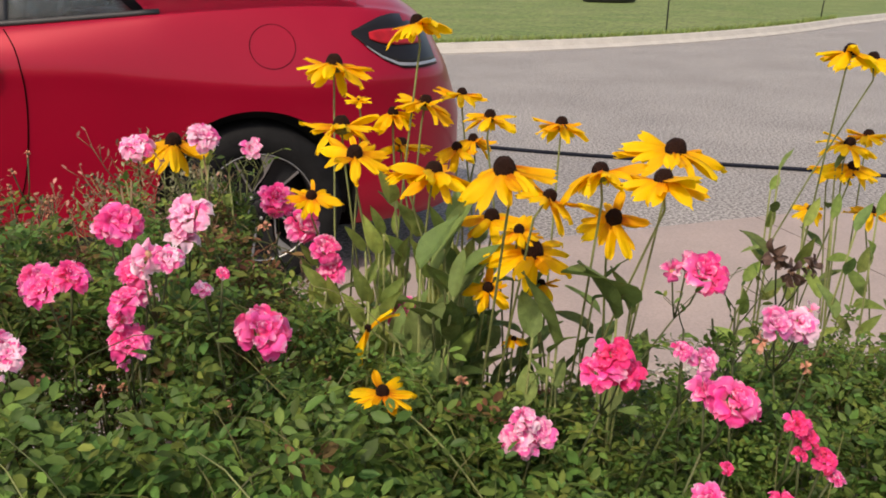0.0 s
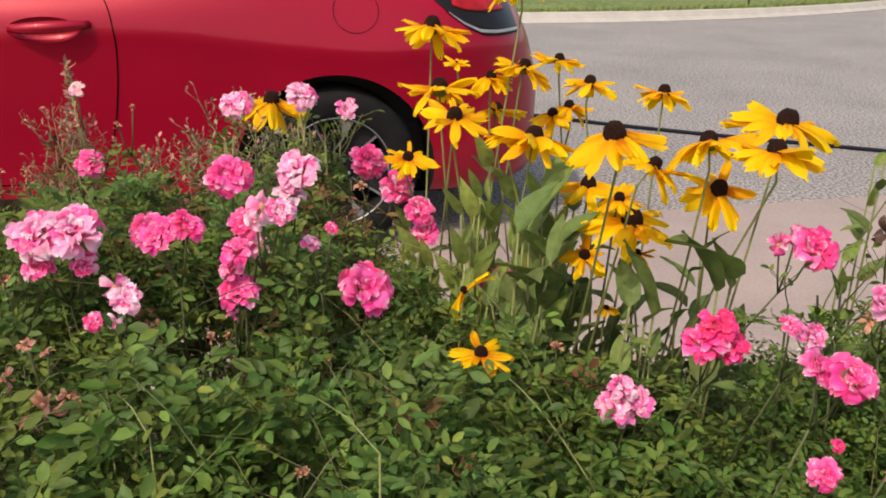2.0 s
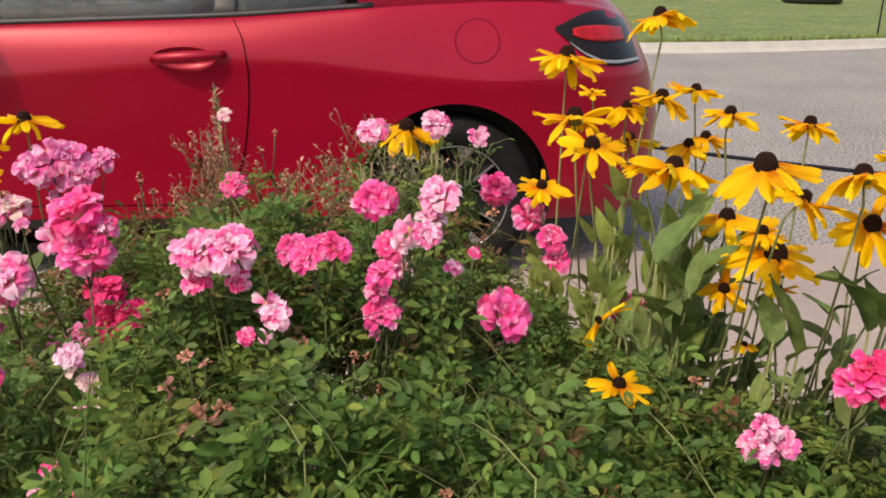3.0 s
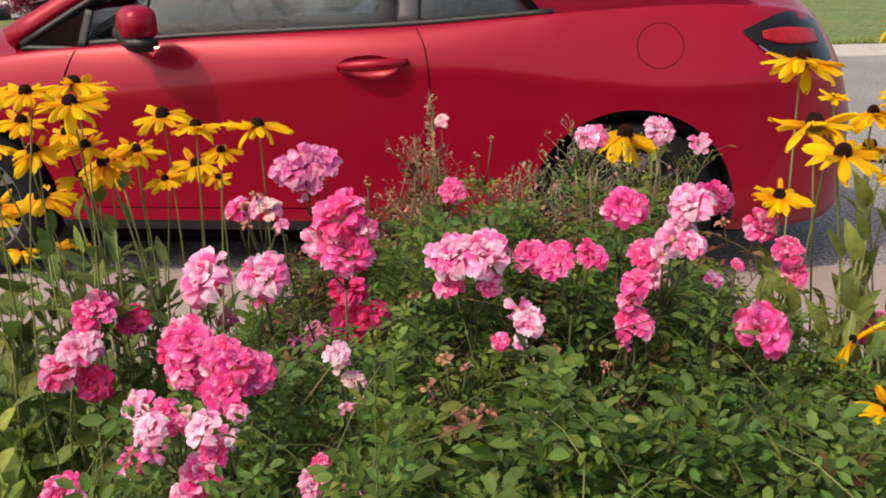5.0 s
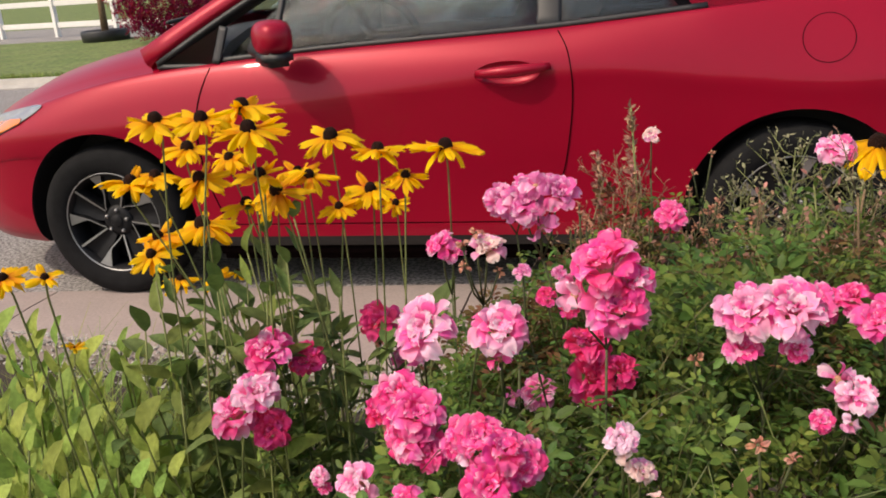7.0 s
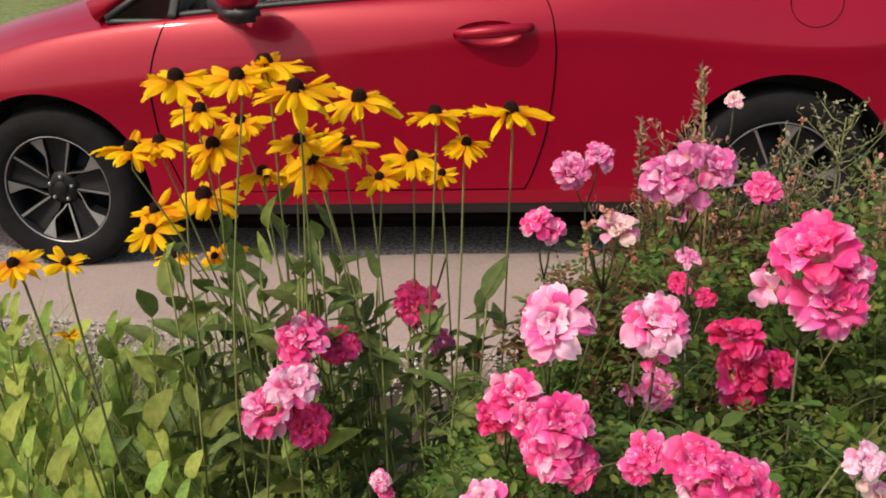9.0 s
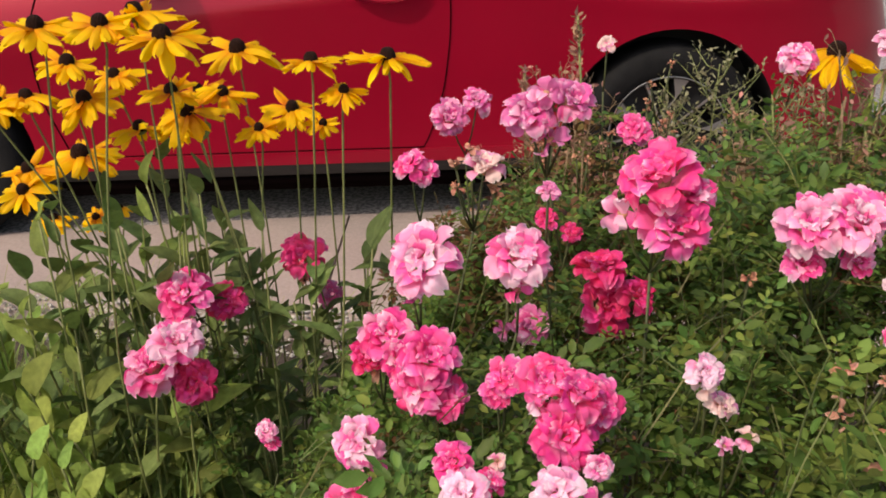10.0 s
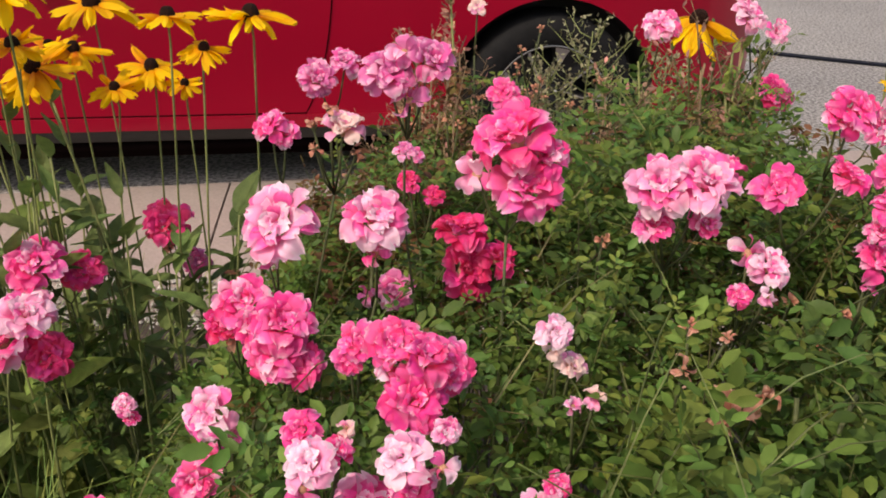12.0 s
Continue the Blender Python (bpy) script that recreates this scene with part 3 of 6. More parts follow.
WHEEL = wheel_meshes()
for hub in HUBS:
    for s in (-1, 1):
        m = pose(hub, s * (HALF - 0.125), HUB_Z, 0, 5 if hub else 30, 0 if s < 0 else 180)
        wheel = part("wheel", WHEEL["tyre"], None, car, "black tyre on a two-tone alloy wheel", m)
        for key in ("rim", "hub", "rim_lip", "hub_cap"):
            part(key, WHEEL[key], None, wheel)
        for k in range(5):
            for blade in WHEEL["spoke"]:
                part("spoke", blade, None, wheel, m=pose(0, 0, 0, 0, 72 * k, 0))
            part("web", WHEEL["web"], None, wheel, m=pose(0, 0, 0, 0, 72 * k, 0))
            part("wheel_nut", WHEEL["wheel_nut"], None, wheel, m=pose(0, 0, 0, 0, 72 * k - 15, 0) @ pose(0.046, 0, 0))



# ---- plants ----
SOIL = -0.10
rng = np.random.default_rng(7)


def petal_mat(name, stops, rough=0.55, thin=0.30, rand=0.10, hue=0.008, bump=0.15):
    """A petal whose colour changes from its root to its rim, by the stops (place, colour)."""
    m = mat(name, stops[0][1], rough, 0.0, 0.0, 3.0, 0.0, bump, 40, rand=rand, hue=hue, thin=thin, spec=0.25)
    n, l = m.node_tree.nodes, m.node_tree.links
    mix = next(x for x in n if x.bl_idname == "ShaderNodeMix")
    tc = next(x for x in n if x.bl_idname == "ShaderNodeTexCoord")
    nz = next(x for x in n if x.bl_idname == "ShaderNodeTexNoise")
    sep = n.new("ShaderNodeSeparateXYZ")
    l.new(tc.outputs["UV"], sep.inputs[0])
    # the bounds between the colours wander a little
    wob = n.new("ShaderNodeMath")
    wob.operation = "MULTIPLY_ADD"
    wob.inputs[1].default_value = 0.30
    nz.inputs["Scale"].default_value = 4.0
    l.new(nz.outputs["Fac"], wob.inputs[0])
    l.new(sep.outputs["X"], wob.inputs[2])
    shift = n.new("ShaderNodeMath")
    shift.operation = "SUBTRACT"
    shift.inputs[1].default_value = 0.15
    l.new(wob.outputs[0], shift.inputs[0])
    ramp = n.new("ShaderNodeValToRGB")
    el = ramp.color_ramp.elements
    el[0].position, el[0].color = stops[0][0], (*stops[0][1], 1)
    el[1].position, el[1].color = stops[-1][0], (*stops[-1][1], 1)
    for at, col in stops[1:-1]:
        el.new(at).color = (*col, 1)
    l.new(shift.outputs[0], ramp.inputs["Fac"])
    for link in list(mix.inputs["Factor"].links):
        l.remove(link)
    mix.inputs["Factor"].default_value = 0.0
    l.new(ramp.outputs["Color"], mix.inputs["A"])
    return m


M["susan"] = petal_mat("yellow_petal", ((0.02, (0.86, 0.36, 0.006)), (0.35, (0.96, 0.57, 0.008)), (0.95, (0.98, 0.66, 0.014))), thin=0.42, bump=0.3)
M["susan_warm"] = petal_mat("orange_yellow_petal", ((0.02, (0.62, 0.14, 0.004)), (0.35, (0.93, 0.43, 0.006)), (0.95, (0.96, 0.55, 0.010))), thin=0.42, bump=0.3)
M["cone"] = mat("dark_flower_cone", (0.026, 0.009, 0.005), 0.9, 0, 0.5, 4, 0.4, 0.8, 25, spec=0.15)
M["stem"] = mat("hairy_green_stem", (0.20, 0.225, 0.075), 0.7, 0, 0.35, 25, 0.2)
M["cane"] = mat("rose_cane", (0.075, 0.09, 0.03), 0.7, 0, 0.5, 20, 0.3)
M["dry_stem"] = mat("dry_stem", (0.22, 0.145, 0.08), 0.85, 0, 0.4, 30, 0.3)
M["leaf"] = mat("rose_leaf", (0.110, 0.198, 0.041), 0.52, 0, 0.35, 8, 0.12, 0.25, 60, rand=0.48, hue=0.024, thin=0.40, spec=0.30)
M["leaf_new"] = mat("young_rose_leaf", (0.172, 0.243, 0.052), 0.6, 0, 0.3, 8, 0.12, 0.25, 60, rand=0.40, hue=0.03, thin=0.42, spec=0.18)
M["leaf_bronze"] = mat("bronze_rose_leaf", (0.17, 0.095, 0.04), 0.65, 0, 0.3, 8, 0.12, 0.25, 60, rand=0.40, hue=0.04, thin=0.3, spec=0.18)
M["shoot"] = mat("green_rose_shoot", (0.13, 0.14, 0.04), 0.7, 0, 0.5, 20, 0.2, rand=0.4, hue=0.05)
M["leaf_broad"] = mat("broad_leaf", (0.155, 0.225, 0.065), 0.65, 0, 0.3, 6, 0.10, 0.3, 25, rand=0.35, hue=0.02, thin=0.25, spec=0.3)
M["leaf_lance"] = mat("upright_leaf", (0.25, 0.325, 0.075), 0.65, 0, 0.3, 6, 0.10, 0.3, 25, rand=0.35, hue=0.02, thin=0.4, spec=0.3)
M["leaf_weed"] = mat("pale_broad_leaf", (0.36, 0.49, 0.115), 0.65, 0, 0.3, 6, 0.10, 0.3, 25, rand=0.35, hue=0.03, thin=0.45, spec=0.3)
M["grass"] = mat("grass_blade", (0.27, 0.355, 0.09), 0.6, 0, 0.3, 5, 0.1, rand=0.4, hue=0.04, thin=0.40, spec=0.3)
# colours from the root over the blade to the rim
ROSE = {"hot": ((0.90, 0.27, 0.47), (0.88, 0.058, 0.29), (0.93, 0.24, 0.48)), "mid": ((0.86, 0.18, 0.40), (0.88, 0.125, 0.40), (0.95, 0.50, 0.69)),
        "pale": ((0.86, 0.15, 0.38), (0.92, 0.37, 0.61), (0.96, 0.72, 0.84)), "mauve": ((0.74, 0.24, 0.46), (0.72, 0.165, 0.42), (0.86, 0.48, 0.68)),
        "red": ((0.84, 0.10, 0.26), (0.80, 0.040, 0.19), (0.88, 0.13, 0.33)), "cream": ((0.80, 0.40, 0.38), (0.87, 0.62, 0.60), (0.92, 0.78, 0.74)),
        "white": ((0.90, 0.42, 0.61), (0.93, 0.62, 0.77), (0.95, 0.80, 0.88)),
        "faded": ((0.60, 0.22, 0.16), (0.66, 0.32, 0.24), (0.74, 0.46, 0.34)),
        "dry": ((0.30, 0.11, 0.075), (0.46, 0.20, 0.13), (0.52, 0.30, 0.19)), "dark": ((0.05, 0.03, 0.025), (0.075, 0.045, 0.035), (0.10, 0.06, 0.045))}
for key, (root, blade, rim) in ROSE.items():
    M["rose_" + key] = petal_mat("rose_petal_" + key, ((0.12, root), (0.42, blade), (0.74, blade), (0.97, rim)), 0.5, 0.38 if key not in ("dry", "dark") else 0.1, 0.12, 0.010, 0.1)


def add_petal(bm, rows, m=None, slot=0):
    """Adds one petal to a mesh: rows of points from root to rim, with its length and width in the UV map."""
    uv = bm.loops.layers.uv.verify()
    n, k = len(rows) - 1, len(rows[0]) - 1
    vs = [[bm.verts.new(m @ p if m else p) for p in row] for row in rows]
    for i in range(n):
        for j in range(k):
            f = bm.faces.new((vs[i][j], vs[i][j + 1], vs[i + 1][j + 1], vs[i + 1][j]))
            f.material_index, f.smooth = slot, True
            for loop, (a, b) in zip(f.loops, ((i, j), (i, j + 1), (i + 1, j + 1), (i + 1, j))):
                loop[uv].uv = (a / n, b / k)


def ray_rows(length, width, droop, cup, notch, ruffle, seed, groove):
    """A long ray petal along +x: arched, grooved, narrowing to a notched tip."""
    r = np.random.default_rng(seed)
    ph = r.uniform(0, 6.28, 3)
    rows = []
    steps = (0, 0.2, 0.4, 0.58, 0.74, 0.86, 0.95, 1.0)
    for i, u in enumerate(steps):
        w = width * (0.42 + 0.58 * math.sin(math.pi * min(u * 0.72 + 0.12, 1.0)) ** 0.8) * (1.0 if u < 0.7 else math.sqrt(max(1 - ((u - 0.7) / 0.32) ** 2, 0.03)))
        row = []
        for v in (-1, -0.66, -0.33, 0, 0.33, 0.66, 1):
            x = length * (u - notch * abs(math.sin(2.3 * math.pi * v + seed)) * (0, 0, 0, 0, 0.15, 0.5, 0.8, 1.0)[i])
            z = -droop * u * u * length + cup * (v * v - 0.4) * w + ruffle * u * math.sin(3.2 * v + ph[0]) + ruffle * 0.6 * math.sin(5 * u + ph[1]) * v + groove * math.cos(3 * math.pi * v) * math.sin(math.pi * min(u * 1.1, 1.0))
            row.append(Vector((x, v * w * 0.5 + 0.05 * math.sin(ph[2]) * u * u, z)))
        rows.append(row)
    return rows


def rose_rows(width, cup, curl, ruffle, seed):
    """A broad rose petal along +x: hollow like a spoon, its rim waved and rolled back."""
    r = np.random.default_rng(seed)
    ph = r.uniform(0, 6.28, 4)
    rows = []
    for u in (0, 0.16, 0.34, 0.52, 0.68, 0.82, 0.93, 1.0):
        w = width * (0.26 + 0.74 * math.sin(math.pi / 2 * min(u / 0.62, 1.0)) ** 1.2) * (1.0 if u < 0.62 else math.sqrt(max(1 - ((u - 0.62) / 0.405) ** 2, 0.06)))
        row = []
        for v in np.linspace(-1, 1, 9):
            wave = ruffle * u * u * (math.sin(4.4 * v + ph[0]) + 0.6 * math.sin(8.5 * v + ph[1]))
            x = u * (1 - 0.06 * math.cos(3.0 * v + ph[2]) * u) - 0.05 * u ** 3 * math.exp(-(v * 3.5) ** 2)
            z = cup * math.sin(math.pi * 0.62 * u) - curl * max(u - 0.55, 0) ** 2 * 2.2 + 0.30 * cup * v * v * u + wave
            row.append(Vector((x, v * w * 0.5, z)))
        rows.append(row)
    return rows


def petal_mesh(name, material, rows):
    bm = bmesh.new()
    add_petal(bm, rows)
    return mesh_of(name, bm, material)


BLOOMS = []
SUSAN_PETALS = [petal_mesh("petal", M["susan" if k % 4 else "susan_warm"], ray_rows(1.0, 0.30 + 0.045 * (k % 3), (-0.10, 0.06, 0.18, 0.30, 0.0, 0.12, 0.22, 0.36)[k], -0.12 - 0.16 * (k % 2), 0.13, 0.055, k, 0.026)) for k in range(8)]


def cone_mesh():
    bm = bmesh.new()
    rows = []
    for i in range(8):
        a = math.pi / 2 * i / 7
        rows.append((0.225 * math.cos(a) ** 0.65 + 0.001, -0.04 + 0.36 * math.sin(a)))
    lathe(bm, rows, 22, "z")
    for v in bm.verts:
        k = 1 + 0.10 * noise.noise(v.co * 28)
        v.co = Vector((v.co.x * k, v.co.y * k, v.co.z * (1 + 0.05 * noise.noise(v.co * 35))))
    return mesh_of("flower_head", bm, M["cone"], False)


CONE = cone_mesh()


def broad_leaf_mesh(name, material, width, arch, fold, seed, seg=8, blunt=0.85):
    """A pointed oval leaf along +x, folded at its midrib and arched."""
    r = np.random.default_rng(seed)
    bm = bmesh.new()
    rows = []
    for i in range(seg + 1):
        u = i / seg
        w = width * (math.sin(math.pi * u ** 0.75) ** blunt + (0.06 if u < 0.2 else 0.0)) + 0.004
        rows.append([Vector((u, v * w * 0.5, -arch * u * u + fold * abs(v) * w + 0.02 * math.sin(9 * u + 2 * v + seed))) for v in (-1, -0.5, 0, 0.5, 1)])
    grid(bm, rows)
    bmesh.ops.remove_doubles(bm, verts=bm.verts, dist=0.0005)
    return mesh_of(name, bm, material)


SUSAN_LEAVES = [broad_leaf_mesh("leaf", M["leaf_broad"], 0.32 + 0.06 * k, 0.05 + 0.10 * k, 0.20, k) for k in range(4)]
WEED_LEAVES = [broad_leaf_mesh("leaf", M["leaf_weed"], 0.46 + 0.07 * k, 0.05 + 0.10 * k, 0.16, 10 + k, 9, 0.62) for k in range(4)]


LANCE_LEAVES = [broad_leaf_mesh("leaf", M["leaf_lance"], 0.26 + 0.05 * k, 0.05 + 0.12 * k, 0.22, 20 + k) for k in range(4)]


def frame_of(d, up):
    """A turn whose x runs along d and whose z leans to up."""
    x = Vector(d).normalized()
    y = Vector(up).cross(x).normalized()
    return Matrix((x, y, x.cross(y))).transposed().to_4x4()


def stem_path(base, head, bend, n=9):
    b, h = Vector(base), Vector(head)
    side = Vector((rng.normal(0, bend), rng.normal(0, bend), 0))
    out = []
    for k in range(n):
        u = k / (n - 1)
        p = b.lerp(h, u)
        p.x = b.x + (h.x - b.x) * u ** 1.25
        p.y = b.y + (h.y - b.y) * u ** 1.25
        out.append(p + side * math.sin(math.pi * u))
    return out


def susan(x, y, z, r, tilt=None, az=None, droop=18, bud=0, few=0, foot=None):
    """A black-eyed susan: a stem from the soil, leaves along it, and its head."""
    cx, cy = (0.10, -1.95) if -0.6 < x < 0.45 else (-1.15, -1.62) if x <= -0.6 else (x - 0.1, -1.9)
    if x < -1.28 and y < -2.0:
        cx, cy = x - 0.10, y + 0.50
    base = Vector((x * 0.55 + cx * 0.45 + rng.normal(0, 0.04), y * 0.5 + cy * 0.5 + rng.normal(0, 0.04), SOIL))
    if foot:
        base = Vector((foot[0], foot[1], SOIL))
    plant = empty("black_eyed_susan", Matrix.Translation(base), "yellow black-eyed susan on a tall green stem" if not bud else "small half-open yellow black-eyed susan", "flower", "black-eyed susans in the bed")
    r *= 1.10
    if x > -0.7:
        BLOOMS.append((x, y, z, r, "susan"))
    droop *= 0.5
    tilt = rng.uniform(4, 20) if tilt is None else tilt
    tilt *= 0.7
    az = rng.uniform(0, 360) if az is None else az
    up = Vector((math.sin(radians(tilt)) * math.cos(radians(az)), math.sin(radians(tilt)) * math.sin(radians(az)), math.cos(radians(tilt))))
    head = Vector((x, y, z)) - base - up * 0.10 * r
    pts = stem_path((0, 0, 0), head - up * 0.03, 0.045) + [head - up * 0.002]
    if foot:
        mid = Vector(foot) - base
        pts = [mid * (k / 3) for k in range(3)] + [mid.lerp(head, k / 6) + Vector((0, 0, 0.02 * math.sin(math.pi * k / 6))) for k in range(7)]
    bm = bmesh.new()
    tube(bm, pts, [(0.0013 if foot else 0.0021) - (0.0004 if foot else 0.0008) * k / len(pts) for k in range(len(pts))], 6)
    part("stem", bm, M["stem"], plant)
    m = Matrix.Translation(head) @ frame_of(up.orthogonal(), up)
    ang = rng.uniform(0, 360)
    flower = part("flower_head", CONE, None, plant, "dark brown domed flower centre", m @ Matrix.Diagonal((r * (0.5 if bud or few else 1.0),) * 3 + (1,)))
    k = 0.5 if bud or few else 1.0
    kept = [math.degrees(math.atan2(m.col[1].xyz.dot(w), m.col[0].xyz.dot(w))) for w in ((-0.8, 0, -0.45), (-0.7, -0.4, -0.45), (0.7, 0, 0.7), (0.8, -0.2, 0.5))]
    n = 4 if few else int(rng.integers(14, 18))
    for i in range(n):
        a = kept[i] if few else ang + 360 * i / n + rng.normal(0, 7)
        d = droop + rng.normal(0, 12)
        s = (0.87 + rng.normal(0, 0.10)) / k
        part("petal", SUSAN_PETALS[int(rng.integers(8))], None, flower,
             m=pose(0, 0, 0.03 + 0.02 * (i % 2), 0, 0, a) @ pose(0.15, 0, 0, rng.normal(0, 22), d, 0) @ Matrix.Diagonal((s, s, s, 1)))
    # calyx under the petals
    bm = bmesh.new()
    lathe(bm, [(0.10, -0.16), (0.25, -0.06), (0.20, 0.0)], 12, "z")
    part("calyx", bm, M["stem"], flower)
    length = head.length
    apart = -1.0 < x < -0.78
    for i in range(0 if foot else 5 if apart else int(rng.integers(2, 5))):
        u = rng.uniform(0.45, 0.72) if apart else rng.uniform(0.30, 0.80) if length > 0.7 else rng.uniform(0.3, 0.7)
        p = pts[int(u * 8)].lerp(pts[min(int(u * 8) + 1, 8)], u * 8 - int(u * 8))
        a = rng.uniform(0, 2 * math.pi)
        d = Vector((math.cos(a), math.sin(a), rng.uniform(-0.1, 0.9)))
        s = (rng.uniform(0.07, 0.10) if apart else rng.uniform(0.05, 0.085)) * (1.15 - 0.5 * u)
        part("leaf", SUSAN_LEAVES[int(rng.integers(4))], None, plant, m=Matrix.Translation(p) @ frame_of(d, (0, 0, 1)) @ Matrix.Diagonal((s, s, s, 1)))
    return plant


ROSE_PETALS = {key: [petal_mesh("petal", M["rose_" + key], rose_rows(*shape, 30 + k)) for k, shape in enumerate(((1.02, 0.34, 0.5, 0.07), (1.12, 0.26, 1.0, 0.09), (0.92, 0.42, 0.3, 0.08), (1.05, 0.30, 1.5, 0.11)))] for key in ROSE}


def bloom_heart(key):
    """The green cup and the small stamens in the middle of a bloom."""
    bm = bmesh.new()
    lathe(bm, [(0.02, -0.40), (0.10, -0.34), (0.15, -0.18), (0.22, -0.04), (0.12, 0.04), (0.001, 0.06)], 10, "z")
    return mesh_of("bloom", bm, M["cane" if key in ("dry", "faded") else "heart"])


M["heart"] = mat("yellow_stamens", (0.62, 0.34, 0.20), 0.8, 0, 0.4, 12, 0.3, 0.4, 60)
ROSE_HEART = {key: bloom_heart(key) for key in ROSE}
# open petals of a bloom, ring by ring: number, distance from the middle, rise in degrees, size
RINGS = ((7, 0.26, -8, 0.64), (6, 0.24, 18, 0.56))
BIG_RINGS = ((6, 0.30, -38, 0.56), (8, 0.34, -6, 0.58), (7, 0.30, 18, 0.54))
# colours that mingle in a bloom
MINGLE = {"hot": ("hot", "hot", "mid", "mid"), "mid": ("mid", "mid", "pale", "hot", "hot"), "pale": ("pale", "pale", "white", "mid"), "white": ("white", "white", "pale"), "mauve": ("mauve", "mauve", "mid", "pale"), "red": ("red", "red", "hot"), "cream": ("cream", "cream", "pale"), "dry": ("dry",), "faded": ("faded", "faded", "dry"), "dark": ("dark",)}


def bloom_centre(key, seed):
    """The tight, folded petals in the middle of a full bloom."""
    r = np.random.default_rng(seed)
    tones = MINGLE[key]
    bm = bmesh.new()
    for i in range(17):
        u = i / 16
        rise, off, size = 34 + 44 * u + r.normal(0, 11), 0.27 - 0.22 * u, 0.52 - 0.14 * u
        m = pose(0, 0, 0.03, 0, 0, 137.5 * i + r.normal(0, 14)) @ pose(off, 0, 0, r.normal(0, 12), -rise, 0) @ Matrix.Diagonal((size, size * r.uniform(0.8, 1.1), size, 1))
        add_petal(bm, rose_rows(1.0, 0.34, r.uniform(0.4, 1.6), 0.09, int(r.integers(1, 9999))), m, int(r.integers(len(tones))))
    return mesh_of("inner_petals", bm, [M["rose_" + t] for t in tones])


ROSE_CENTRES = {key: [bloom_centre(key, 60 + k) for k in range(4)] for key in MINGLE}


# ---- leaflets, many in one mesh ----
LEAFLET = np.array([(0, 0, 0), (0.28, 0.21, 0.05), (0.66, 0.22, 0.04), (1, 0, -0.10), (0.66, -0.22, 0.04), (0.28, -0.21, 0.05), (0.28, 0, -0.02), (0.66, 0, -0.05)])
LEAFLET_FACES = [(0, 6, 1), (6, 7, 2, 1), (7, 3, 2), (0, 5, 6), (6, 5, 4, 7), (7, 4, 3)]
PINNATE = ((0.62, 0.0, 0.0, 1.0), (0.42, 0.05, 58, 0.85), (0.42, -0.05, -58, 0.85), (0.12, 0.04, 64, 0.72), (0.12, -0.04, -64, 0.72))


def leaflet_mesh(name, place, ahead, up, size, material, pinnate=True, second=None, share=0.25, r=rng, tones=None):
    """Compound leaves at the given places as one mesh."""
    place, ahead, up, size = (np.asarray(v, float) for v in (place, ahead, up, size))
    ahead /= np.linalg.norm(ahead, axis=1, keepdims=True)
    side = np.cross(up, ahead)
    side /= np.linalg.norm(side, axis=1, keepdims=True) + 1e-9
    up = np.cross(ahead, side)
    verts, faces, slots = [], [], []
    n, at = len(place), 0
    young = r.random(n) < share if tones is None else tones
    for along, across, turn, k in (PINNATE if pinnate else ((0, 0, 0, 1.0),)):
        t = np.radians(turn + r.normal(0, 9, n))
        roll = r.normal(0, 0.35, n)
        d = np.cos(t)[:, None] * ahead + np.sin(t)[:, None] * side
        s = -np.sin(t)[:, None] * ahead + np.cos(t)[:, None] * side
        u = np.cos(roll)[:, None] * up + np.sin(roll)[:, None] * s
        s = np.cross(u, d)
        o = place + size[:, None] * (along * 1.9 * ahead + across * side)
        k = (size * k * r.uniform(0.8, 1.15, n))[:, None, None]
        v = o[:, None] + k * (LEAFLET[None, :, :1] * d[:, None] + LEAFLET[None, :, 1:2] * s[:, None] + LEAFLET[None, :, 2:] * u[:, None])
        verts.append(v.reshape(-1, 3))
        for i in range(n):
            b = at + 8 * i
            faces += [tuple(b + j for j in f) for f in LEAFLET_FACES]
        slots.append(np.repeat(young, 6))
        at += 8 * n
    me = bpy.data.meshes.new(name)
    me.from_pydata(np.concatenate(verts).tolist(), [], faces)
    me.materials.append(material)
    if second:
        for m in second if isinstance(second, tuple) else (second,):
            me.materials.append(m)
        me.polygons.foreach_set("material_index", np.concatenate(slots).astype(np.int32))
    me.polygons.foreach_set("use_smooth", [True] * len(me.polygons))
    return me




